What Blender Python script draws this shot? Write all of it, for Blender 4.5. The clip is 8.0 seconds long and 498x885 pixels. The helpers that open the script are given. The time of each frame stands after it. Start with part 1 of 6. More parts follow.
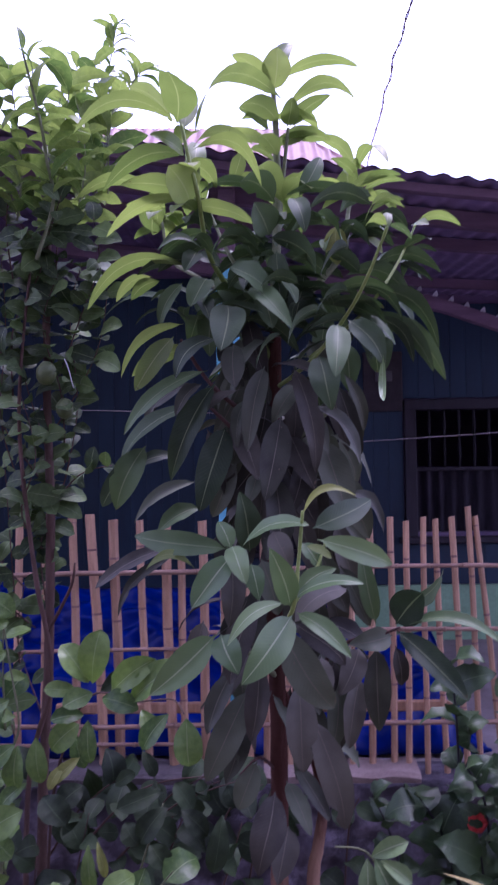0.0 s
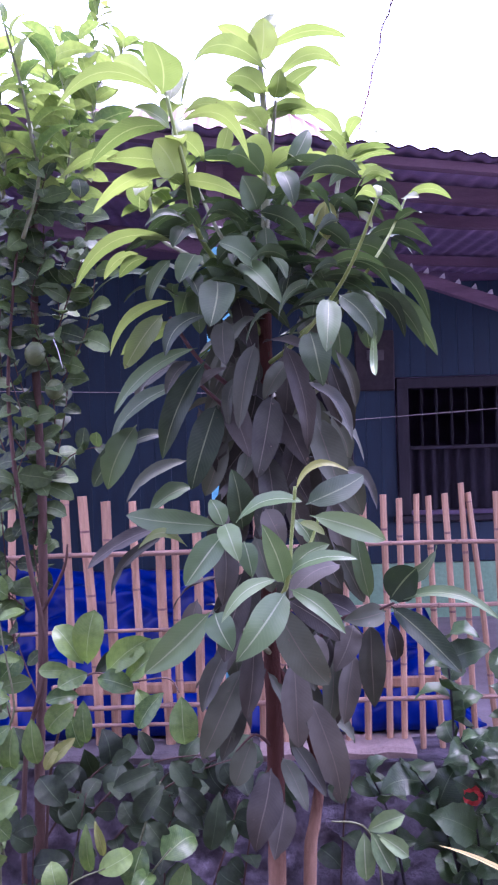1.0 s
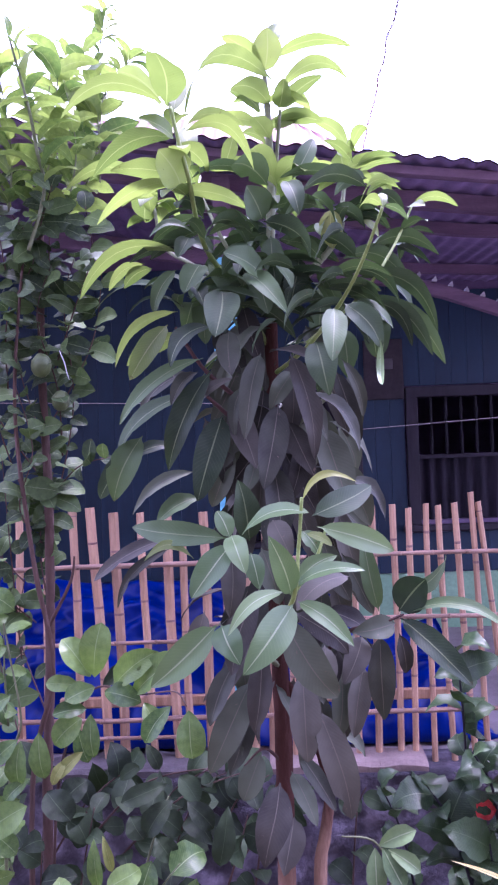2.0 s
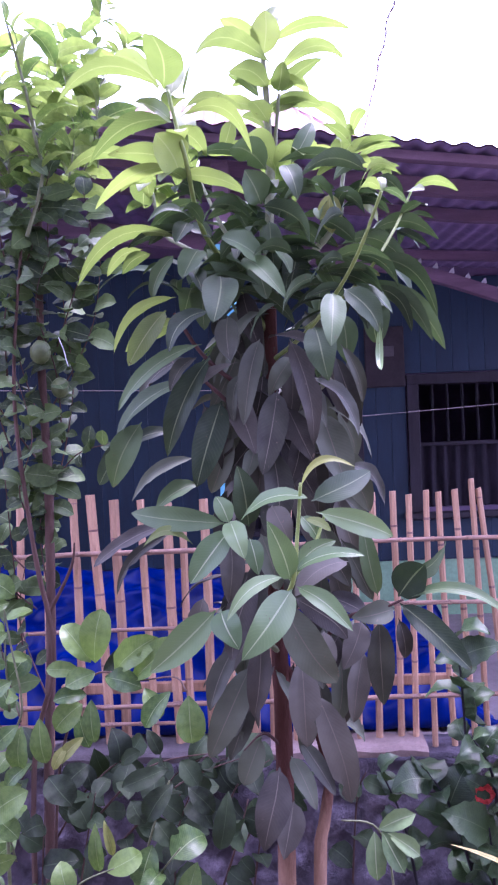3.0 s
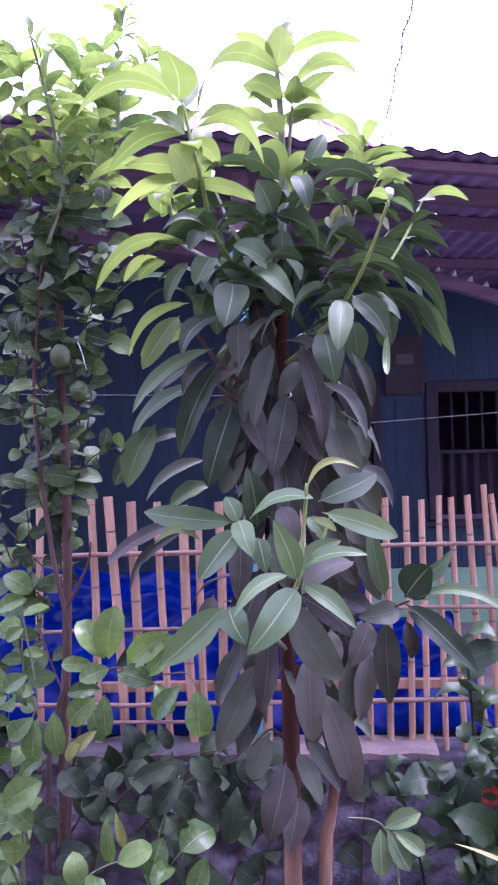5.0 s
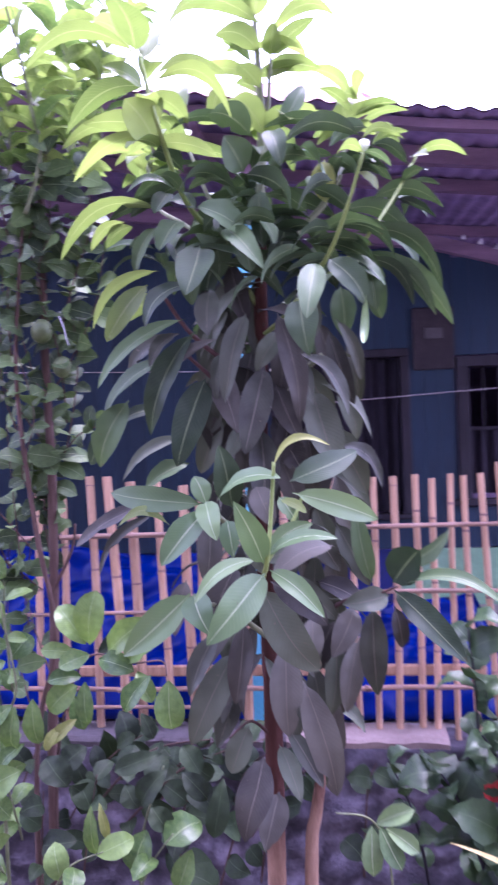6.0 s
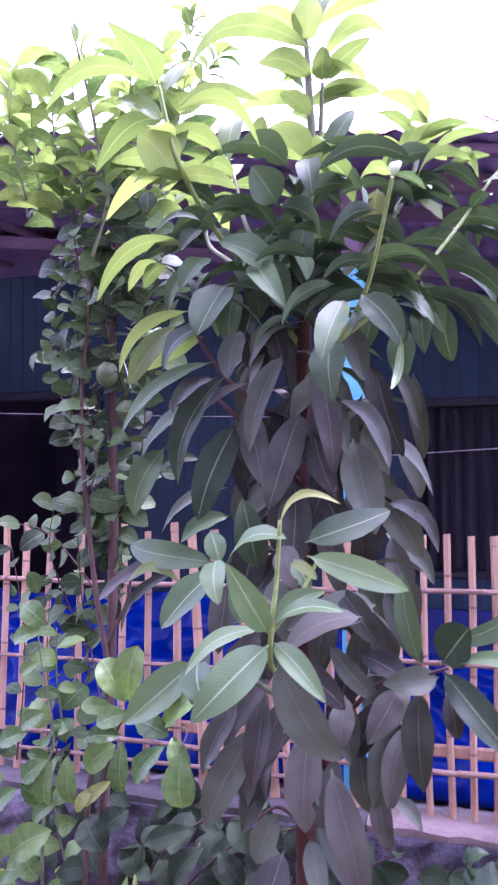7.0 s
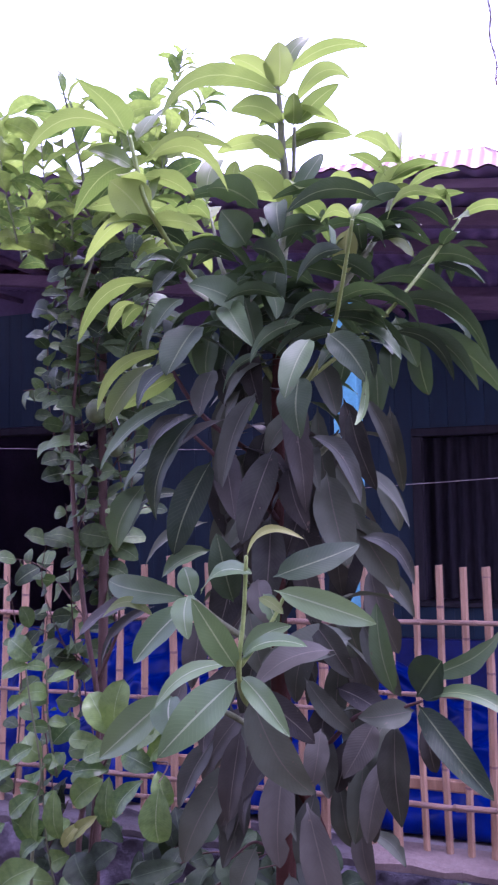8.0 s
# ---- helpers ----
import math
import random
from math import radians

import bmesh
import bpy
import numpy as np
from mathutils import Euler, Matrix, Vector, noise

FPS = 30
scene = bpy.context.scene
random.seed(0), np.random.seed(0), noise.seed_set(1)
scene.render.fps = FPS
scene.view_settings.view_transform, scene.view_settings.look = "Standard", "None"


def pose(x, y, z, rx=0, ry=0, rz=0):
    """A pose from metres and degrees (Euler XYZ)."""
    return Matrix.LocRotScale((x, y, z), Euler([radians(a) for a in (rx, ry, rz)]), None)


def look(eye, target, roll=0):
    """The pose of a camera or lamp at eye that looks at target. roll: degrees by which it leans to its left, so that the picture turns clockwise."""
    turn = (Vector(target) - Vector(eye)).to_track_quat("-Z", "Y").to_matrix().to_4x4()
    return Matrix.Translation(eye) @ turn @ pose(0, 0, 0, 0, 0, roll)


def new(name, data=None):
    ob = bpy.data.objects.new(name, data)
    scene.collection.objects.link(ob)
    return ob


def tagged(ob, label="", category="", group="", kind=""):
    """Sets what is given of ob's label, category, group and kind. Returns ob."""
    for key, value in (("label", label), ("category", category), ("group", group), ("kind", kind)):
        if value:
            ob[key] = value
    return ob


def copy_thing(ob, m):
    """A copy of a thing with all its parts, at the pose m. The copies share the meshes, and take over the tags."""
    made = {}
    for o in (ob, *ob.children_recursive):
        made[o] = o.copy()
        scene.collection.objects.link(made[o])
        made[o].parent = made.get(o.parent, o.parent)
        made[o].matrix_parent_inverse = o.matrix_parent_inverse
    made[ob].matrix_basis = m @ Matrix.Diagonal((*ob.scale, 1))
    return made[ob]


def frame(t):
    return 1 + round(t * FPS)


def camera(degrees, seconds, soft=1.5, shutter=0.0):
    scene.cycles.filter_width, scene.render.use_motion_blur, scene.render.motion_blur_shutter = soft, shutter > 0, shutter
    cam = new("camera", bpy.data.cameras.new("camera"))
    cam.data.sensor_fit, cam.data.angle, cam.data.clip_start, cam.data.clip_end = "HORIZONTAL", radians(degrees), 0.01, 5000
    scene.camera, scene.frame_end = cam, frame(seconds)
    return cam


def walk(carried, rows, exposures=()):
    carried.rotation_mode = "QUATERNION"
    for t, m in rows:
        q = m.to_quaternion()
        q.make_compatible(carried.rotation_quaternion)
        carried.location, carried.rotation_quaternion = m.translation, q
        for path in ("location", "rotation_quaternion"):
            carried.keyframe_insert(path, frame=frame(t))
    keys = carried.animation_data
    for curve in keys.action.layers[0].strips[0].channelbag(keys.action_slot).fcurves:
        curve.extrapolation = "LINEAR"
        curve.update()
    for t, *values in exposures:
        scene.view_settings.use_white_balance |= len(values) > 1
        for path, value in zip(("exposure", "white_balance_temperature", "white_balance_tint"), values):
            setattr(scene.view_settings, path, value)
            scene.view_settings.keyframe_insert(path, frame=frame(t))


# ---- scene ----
cam = camera(33.5, 8.0, soft=2.1, shutter=0.5)
PATH = [
    (0, (0.046, 0.009, 1.595), (0.006, 2.008, 1.641), -0.9),
    (0.2, (0.05, 0.01, 1.586), (-0.007, 2.009, 1.612), -1.5),
    (0.5, (0.046, 0.011, 1.587), (-0.003, 2.011, 1.599), -1.3),
    (0.7, (0.044, 0.024, 1.584), (0.034, 2.024, 1.56), -1.3),
    (1, (0.049, 0.022, 1.582), (0.025, 2.022, 1.586), -1.7),
    (1.2, (0.053, 0.025, 1.58), (0.007, 2.024, 1.588), -1.9),
    (1.5, (0.058, 0.031, 1.581), (0.003, 2.031, 1.595), -2.0),
    (1.7, (0.057, 0.033, 1.586), (0.011, 2.032, 1.621), -2.1),
    (2.8, (0.062, 0.044, 1.577), (0.007, 2.043, 1.573), -2.0),
    (3, (0.064, 0.039, 1.577), (0.011, 2.038, 1.578), -2.2),
    (3.2, (0.067, 0.015, 1.58), (0.008, 2.014, 1.605), -1.9),
    (3.5, (0.071, -0.009, 1.579), (0.01, 1.99, 1.543), -1.5),
    (3.8, (0.078, -0.017, 1.574), (-0.003, 1.981, 1.544), -2.2),
    (4, (0.072, -0.017, 1.58), (-0.01, 1.981, 1.595), -2.1),
    (4.2, (0.076, -0.022, 1.578), (-0.012, 1.976, 1.592), -2.0),
    (5.3, (0.128, 0.001, 1.56), (-0.003, 1.997, 1.583), -1.3),
    (5.5, (0.164, 0.02, 1.568), (-0.033, 2.01, 1.55), -2.6),
    (5.7, (0.192, 0.052, 1.56), (0.039, 2.046, 1.534), -2.7),
    (5.8, (0.215, 0.067, 1.554), (0.064, 2.061, 1.503), -2.6),
    (6, (0.259, 0.123, 1.552), (0.035, 2.11, 1.526), -2.1),
    (6.2, (0.313, 0.197, 1.541), (-0.036, 2.166, 1.526), -0.5),
    (6.3, (0.332, 0.267, 1.535), (-0.054, 2.229, 1.505), -0.5),
    (6.5, (0.393, 0.306, 1.545), (-0.042, 2.258, 1.522), -0.2),
    (6.7, (0.458, 0.332, 1.553), (-0.047, 2.267, 1.568), -1.2),
    (6.8, (0.486, 0.332, 1.558), (-0.062, 2.255, 1.614), -0.8),
    (7, (0.534, 0.345, 1.564), (-0.094, 2.241, 1.652), -0.4),
    (7.2, (0.585, 0.346, 1.57), (-0.052, 2.239, 1.686), 0.1),
    (7.5, (0.625, 0.349, 1.573), (-0.002, 2.242, 1.718), -0.3),
    (7.7, (0.628, 0.345, 1.577), (-0.005, 2.235, 1.742), -0.9),
    (8, (0.638, 0.345, 1.575), (-0.034, 2.222, 1.734), -1.0),
]
walk(cam, [(t, look(eye, target, roll)) for t, eye, target, roll in PATH],
     exposures=[(0, 0.72, 5300, 56), (0.5, 1.42, 5300, 56), (1, 1.84, 5300, 56), (1.5, 1.87, 5300, 56), (3, 1.97, 5300, 56), (4, 1.94, 5300, 56), (5.5, 1.82, 5300, 56), (6, 2.17, 5300, 56), (6.5, 2.48, 5300, 56), (7, 2.22, 5300, 58), (7.5, 1.72, 5300, 60), (8, 1.43, 5300, 60)])

# ---- sky and sun: bright overcast, the light comes from behind the house ----
world = bpy.data.worlds.new("overcast_sky")
scene.world = world
world.use_nodes = True
wn, wl = world.node_tree.nodes, world.node_tree.links
wn.clear()
sky = wn.new("ShaderNodeTexSky")
sky.sky_type = "NISHITA"
sky.sun_disc = False
sky.sun_elevation = radians(68)
sky.sun_rotation = radians(20)
sky_level = wn.new("ShaderNodeBackground")
sky_level.inputs["Strength"].default_value = 0.12
wl.new(sky.outputs[0], sky_level.inputs["Color"])
cloud_level = wn.new("ShaderNodeBackground")
cloud_level.inputs["Color"].default_value = (1.0, 0.98, 1.0, 1)
cloud_level.inputs["Strength"].default_value = 0.95
both = wn.new("ShaderNodeAddShader")
wl.new(sky_level.outputs[0], both.inputs[0])
wl.new(cloud_level.outputs[0], both.inputs[1])
sky_out = wn.new("ShaderNodeOutputWorld")
wl.new(both.outputs[0], sky_out.inputs["Surface"])

sun_lamp = bpy.data.lights.new("sun", "SUN")
sun_lamp.energy, sun_lamp.angle, sun_lamp.color = 2.6, radians(28), (1.0, 0.95, 0.86)
sun = new("sun", sun_lamp)
sun.matrix_world = look((1.0, 2.2, 6.0), (0.0, 0.0, 0.0))


# ---- materials ----
def node_material(name):
    m = bpy.data.materials.new(name)
    m.use_nodes = True
    n, l = m.node_tree.nodes, m.node_tree.links
    return m, n, l, n["Principled BSDF"]


def ramp(n, l, fac, stops):
    r = n.new("ShaderNodeValToRGB")
    while len(r.color_ramp.elements) < len(stops):
        r.color_ramp.elements.new(0.5)
    for e, (p, c) in zip(r.color_ramp.elements, stops):
        e.position, e.color = p, (*c, 1)
    l.new(fac, r.inputs["Fac"])
    return r.outputs["Color"]


def noise_fac(n, l, scale, detail=5.0, rough=0.6, stretch=None, coords="Object"):
    tc = n.new("ShaderNodeTexCoord")
    out = tc.outputs[coords]
    if stretch:
        mp = n.new("ShaderNodeMapping")
        mp.inputs["Scale"].default_value = stretch
        l.new(out, mp.inputs["Vector"])
        out = mp.outputs[0]
    t = n.new("ShaderNodeTexNoise")
    t.inputs["Scale"].default_value, t.inputs["Detail"].default_value, t.inputs["Roughness"].default_value = scale, detail, rough
    l.new(out, t.inputs["Vector"])
    return t.outputs["Fac"]


def mixed(n, l, fac, a, b, mode="MIX"):
    x = n.new("ShaderNodeMix")
    x.data_type, x.blend_type = "RGBA", mode
    for sock, v in ((x.inputs["Factor"], fac), (x.inputs["A"], a), (x.inputs["B"], b)):
        if isinstance(v, (int, float)):
            sock.default_value = v
        elif isinstance(v, tuple):
            sock.default_value = (*v, 1)
        else:
            l.new(v, sock)
    return x.outputs["Result"]


def bumped(n, l, p, fac, strength, distance=0.01):
    b = n.new("ShaderNodeBump")
    b.inputs["Strength"].default_value, b.inputs["Distance"].default_value = strength, distance
    l.new(fac, b.inputs["Height"])
    l.new(b.outputs[0], p.inputs["Normal"])


def rough_surface(name, stops, scale, fine, rough, bump, stretch=None, metal=0.0, distance=0.01, spread=0.0):
    """Two scales of variation in colour, with relief; spread shifts brightness from piece to piece."""
    m, n, l, p = node_material(name)
    big = noise_fac(n, l, scale, 4, 0.6, stretch)
    small = noise_fac(n, l, fine, 6, 0.7, stretch)
    col = ramp(n, l, big, stops)
    grain = ramp(n, l, small, ((0.25, (0.62, 0.62, 0.62)), (0.75, (1.0, 1.0, 1.0))))
    col = mixed(n, l, 0.75, col, grain, "MULTIPLY")
    if spread:
        info = n.new("ShaderNodeObjectInfo")
        piece = ramp(n, l, info.outputs["Random"], ((0.0, (1 - spread,) * 3), (1.0, (1.0, 1.0, 1.0))))
        col = mixed(n, l, 1.0, col, piece, "MULTIPLY")
    l.new(col, p.inputs["Base Color"])
    p.inputs["Roughness"].default_value, p.inputs["Metallic"].default_value = rough, metal
    bumped(n, l, p, small, bump, distance)
    return m


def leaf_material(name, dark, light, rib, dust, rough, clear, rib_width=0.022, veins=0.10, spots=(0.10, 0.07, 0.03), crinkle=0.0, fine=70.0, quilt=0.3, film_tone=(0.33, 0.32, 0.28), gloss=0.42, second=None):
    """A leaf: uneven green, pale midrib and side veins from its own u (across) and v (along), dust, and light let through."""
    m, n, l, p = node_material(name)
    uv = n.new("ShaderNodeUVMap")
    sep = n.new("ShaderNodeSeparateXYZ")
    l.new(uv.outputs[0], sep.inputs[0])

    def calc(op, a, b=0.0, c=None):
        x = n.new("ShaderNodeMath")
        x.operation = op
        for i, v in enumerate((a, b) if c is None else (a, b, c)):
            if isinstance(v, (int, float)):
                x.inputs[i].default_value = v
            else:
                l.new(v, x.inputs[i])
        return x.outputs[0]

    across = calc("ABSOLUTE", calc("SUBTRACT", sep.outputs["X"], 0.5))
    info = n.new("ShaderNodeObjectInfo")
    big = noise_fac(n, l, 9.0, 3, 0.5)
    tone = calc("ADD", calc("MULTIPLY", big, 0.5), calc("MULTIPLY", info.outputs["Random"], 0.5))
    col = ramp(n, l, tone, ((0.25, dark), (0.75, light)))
    if second:
        pick = calc("GREATER_THAN", calc("FRACT", calc("MULTIPLY", info.outputs["Random"], 7.31)), 0.42)
        col = mixed(n, l, pick, col, ramp(n, l, tone, ((0.25, second[0]), (0.75, second[1]))))
    side = calc("SINE", calc("ADD", calc("MULTIPLY", calc("SUBTRACT", sep.outputs["Y"], calc("MULTIPLY", across, 0.35)), 130.0), calc("MULTIPLY", noise_fac(n, l, 22.0, 2, 0.5), 5.0)))
    side_line = calc("MULTIPLY", calc("GREATER_THAN", side, 0.86), veins)
    col = mixed(n, l, side_line, col, rib)
    mid = calc("LESS_THAN", across, rib_width)
    col = mixed(n, l, calc("MULTIPLY", mid, 0.6), col, rib)
    fleck = noise_fac(n, l, 60.0, 4, 0.7)
    col = mixed(n, l, calc("MULTIPLY", calc("GREATER_THAN", fleck, 0.69), 0.6), col, spots)
    film = calc("MULTIPLY", noise_fac(n, l, 24.0, 5, 0.65), dust)
    col = mixed(n, l, film, col, film_tone)
    edge = calc("ADD", calc("MULTIPLY", sep.outputs["Y"], 0.5), calc("MULTIPLY", noise_fac(n, l, 17.0, 4, 0.7), 0.62))
    col = mixed(n, l, calc("MULTIPLY", calc("GREATER_THAN", edge, 0.87), 0.55), col, spots)
    l.new(col, p.inputs["Base Color"])
    p.inputs["Roughness"].default_value = rough
    p.inputs["Specular IOR Level"].default_value = gloss
    bumped(n, l, p, calc("ADD", calc("MULTIPLY", side, quilt), calc("ADD", calc("MULTIPLY", big, 4.0), calc("MULTIPLY", noise_fac(n, l, fine, 2, 0.5), crinkle))), 0.22, 0.0012)
    through_leaf = n.new("ShaderNodeBsdfTranslucent")
    l.new(mixed(n, l, 1.0, col, (0.95, 1.06, 0.62), "MULTIPLY"), through_leaf.inputs["Color"])
    blend = n.new("ShaderNodeMixShader")
    blend.inputs["Fac"].default_value = clear
    l.new(p.outputs[0], blend.inputs[1])
    l.new(through_leaf.outputs[0], blend.inputs[2])
    l.new(blend.outputs[0], n["Material Output"].inputs["Surface"])
    return m


YOUNG = leaf_material("mango_leaf_young", (0.130, 0.190, 0.050), (0.30, 0.370, 0.115), (0.38, 0.42, 0.20), 0.06, 0.44, 0.48, quilt=0.15)
FRESH = leaf_material("mango_leaf_fresh", (0.075, 0.145, 0.050), (0.185, 0.285, 0.115), (0.46, 0.54, 0.33), 0.08, 0.40, 0.22, 0.026, 0.04, quilt=0.10)
MATURE = leaf_material("mango_leaf_mature", (0.009, 0.030, 0.009), (0.076, 0.136, 0.046), (0.22, 0.27, 0.14), 0.10, 0.56, 0.15, 0.024, 0.05, quilt=0.16, gloss=0.30)
# Old dusty leaf; its near-black stops also hold the shade inside the crown.
OLD = leaf_material("mango_leaf_dusty_shaded", (0.004, 0.0038, 0.003), (0.112, 0.107, 0.082), (0.19, 0.17, 0.13), 0.18, 0.56, 0.06, 0.018, 0.05, (0.20, 0.15, 0.11), quilt=0.16, film_tone=(0.30, 0.275, 0.235), gloss=0.30, second=((0.005, 0.008, 0.004), (0.100, 0.126, 0.078)))
YELLOWED = leaf_material("mango_leaf_yellowed", (0.22, 0.26, 0.06), (0.38, 0.39, 0.11), (0.46, 0.46, 0.2), 0.06, 0.5, 0.40, spots=(0.26, 0.15, 0.05), quilt=0.15)
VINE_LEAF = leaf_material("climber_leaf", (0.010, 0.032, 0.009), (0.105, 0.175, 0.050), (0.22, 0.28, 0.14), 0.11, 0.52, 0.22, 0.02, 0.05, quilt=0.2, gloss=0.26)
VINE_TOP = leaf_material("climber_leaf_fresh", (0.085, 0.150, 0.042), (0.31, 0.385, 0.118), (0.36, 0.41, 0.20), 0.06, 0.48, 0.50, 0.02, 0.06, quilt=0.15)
BUSH_LEAF = leaf_material("shrub_leaf", (0.045, 0.108, 0.020), (0.185, 0.295, 0.072), (0.34, 0.44, 0.22), 0.05, 0.38, 0.28, 0.014, 0.10, quilt=0.3)
# Shaded copy of the shrub leaf: the shade inside the bush is in its colour.
BUSH_SHADED = leaf_material("shrub_leaf_shaded", (0.005, 0.015, 0.005), (0.027, 0.054, 0.017), (0.08, 0.12, 0.06), 0.05, 0.6, 0.12, 0.014, 0.07, quilt=0.3, gloss=0.28)
HIBISCUS_LEAF = leaf_material("hibiscus_leaf", (0.010, 0.034, 0.010), (0.055, 0.110, 0.036), (0.13, 0.19, 0.09), 0.06, 0.40, 0.14, 0.012, 0.16, crinkle=4.0, fine=22.0, quilt=0.4)
STRIPED_LEAF = leaf_material("striped_leaf", (0.55, 0.45, 0.16), (0.7, 0.6, 0.28), (0.10, 0.16, 0.06), 0.1, 0.4, 0.25, 0.12, 0.0)
FLOWER_RED = rough_surface("red_petal", ((0.3, (0.42, 0.02, 0.02)), (0.7, (0.6, 0.05, 0.04))), 20, 90, 0.5, 0.1)
BARK = rough_surface("mango_bark", ((0.3, (0.045, 0.02, 0.018)), (0.7, (0.12, 0.055, 0.047))), 9, 70, 0.85, 0.6, (1, 1, 0.25))
TWIG = rough_surface("grey_twig", ((0.3, (0.135, 0.16, 0.075)), (0.7, (0.255, 0.28, 0.15))), 30, 140, 0.7, 0.3)
TWIG_GREEN = rough_surface("green_twig", ((0.3, (0.20, 0.30, 0.06)), (0.7, (0.34, 0.42, 0.12))), 30, 140, 0.5, 0.2)
VINE_STEM = rough_surface("climber_stem", ((0.3, (0.075, 0.038, 0.030)), (0.7, (0.150, 0.085, 0.068))), 18, 120, 0.85, 0.5, (1, 1, 0.3))
BAMBOO = rough_surface("weathered_bamboo", ((0.3, (0.47, 0.255, 0.15)), (0.7, (0.78, 0.485, 0.315))), 7, 90, 0.6, 0.35, (6, 6, 0.6), spread=0.25)
BAMBOO_NODE = rough_surface("bamboo_joint", ((0.3, (0.20, 0.10, 0.09)), (0.7, (0.40, 0.24, 0.21))), 30, 90, 0.7, 0.35)
RAIL = rough_surface("bamboo_rail", ((0.3, (0.24, 0.14, 0.10)), (0.55, (0.46, 0.28, 0.21)), (0.75, (0.66, 0.43, 0.34))), 9, 90, 0.75, 0.6, (0.5, 8, 8))
BLOCK_WALL = rough_surface("light_block_render", ((0.3, (0.16, 0.15, 0.15)), (0.7, (0.26, 0.25, 0.24))), 2, 40, 0.9, 0.3)
CONCRETE = rough_surface("old_kerb_concrete", ((0.3, (0.263, 0.186, 0.168)), (0.7, (0.45, 0.336, 0.299))), 5, 60, 0.9, 0.6)
CONCRETE_DARK = rough_surface("dark_kerb_concrete", ((0.3, (0.09, 0.075, 0.08)), (0.7, (0.20, 0.165, 0.17))), 5, 60, 0.95, 0.7)
STONE = rough_surface("stained_masonry", ((0.3, (0.035, 0.03, 0.042)), (0.5, (0.12, 0.10, 0.13)), (0.68, (0.33, 0.28, 0.35))), 6, 45, 0.95, 0.9, distance=0.02)
YARD = rough_surface("cement_yard", ((0.3, (0.272, 0.221, 0.221)), (0.7, (0.442, 0.374, 0.374))), 3, 50, 0.9, 0.4)
SOIL = rough_surface("soil", ((0.3, (0.06, 0.05, 0.04)), (0.7, (0.14, 0.11, 0.09))), 4, 40, 0.95, 0.8, distance=0.03)
TEAL = rough_surface("teal_plank_paint", ((0.3, (0.0085, 0.030, 0.068)), (0.7, (0.014, 0.056, 0.112))), 2.5, 60, 0.6, 0.3, (3, 3, 0.5), spread=0.2)
GREEN_PAINT = rough_surface("pale_green_paint", ((0.3, (0.24, 0.46, 0.28)), (0.7, (0.34, 0.60, 0.38))), 3, 50, 0.7, 0.3)
BLUE_PAINT = rough_surface("dark_blue_paint", ((0.3, (0.010, 0.018, 0.14)), (0.7, (0.018, 0.032, 0.23))), 3, 50, 0.6, 0.3)
POST_BLUE = rough_surface("light_blue_paint", ((0.3, (0.10, 0.46, 0.62)), (0.7, (0.18, 0.60, 0.78))), 6, 60, 0.55, 0.3)
DARK_WOOD = rough_surface("dark_frame_wood", ((0.3, (0.015, 0.0125, 0.022)), (0.7, (0.038, 0.030, 0.046))), 5, 60, 0.7, 0.4, (4, 4, 0.6))
ROOF_WOOD = rough_surface("purlin_wood", ((0.3, (0.165, 0.098, 0.155)), (0.7, (0.315, 0.195, 0.285))), 3, 60, 0.75, 0.4, (0.5, 4, 4))
CURTAIN = rough_surface("grey_curtain", ((0.3, (0.013, 0.011, 0.020)), (0.7, (0.036, 0.030, 0.048))), 14, 90, 0.9, 0.2, (2.5, 1, 0.4))
INSIDE = rough_surface("dim_room", ((0.3, (0.17, 0.117, 0.216)), (0.7, (0.24, 0.171, 0.288))), 2, 30, 0.9, 0.1)
ROOF_RED = rough_surface("red_roof_sheet", ((0.3, (0.128, 0.03, 0.039)), (0.7, (0.203, 0.06, 0.072))), 2, 30, 0.6, 0.2)
ROOF_UNDER = rough_surface("rusty_roof_sheet", ((0.3, (0.225, 0.161, 0.318)), (0.7, (0.435, 0.307, 0.53))), 2.5, 30, 0.6, 0.3, (0.6, 3, 3))
ROPE = rough_surface("pale_cord", ((0.3, (0.256, 0.21, 0.21)), (0.7, (0.384, 0.33, 0.33))), 40, 200, 0.8, 0.2)
CABLE = rough_surface("grey_cable", ((0.3, (0.264, 0.244, 0.285)), (0.7, (0.372, 0.348, 0.397))), 30, 100, 0.6, 0.2)
PALE_GAP_STRING = rough_surface("pale_gap_string", ((0.3, (0.55, 0.55, 0.6)), (0.7, (0.8, 0.8, 0.85))), 30, 100, 0.5, 0.2)
BAR_WOOD = rough_surface("dark_bar_wood", ((0.3, (0.006, 0.005, 0.010)), (0.7, (0.013, 0.010, 0.019))), 8, 60, 0.8, 0.2)
BOARD = rough_surface("meter_board", ((0.3, (0.035, 0.028, 0.035)), (0.7, (0.063, 0.049, 0.056))), 8, 60, 0.8, 0.2)
CARD = rough_surface("faded_card", ((0.3, (0.084, 0.077, 0.084)), (0.7, (0.14, 0.126, 0.133))), 12, 60, 0.7, 0.1)
FRUIT = rough_surface("green_fruit", ((0.3, (0.07, 0.10, 0.03)), (0.7, (0.13, 0.17, 0.06))), 20, 120, 0.5, 0.2)


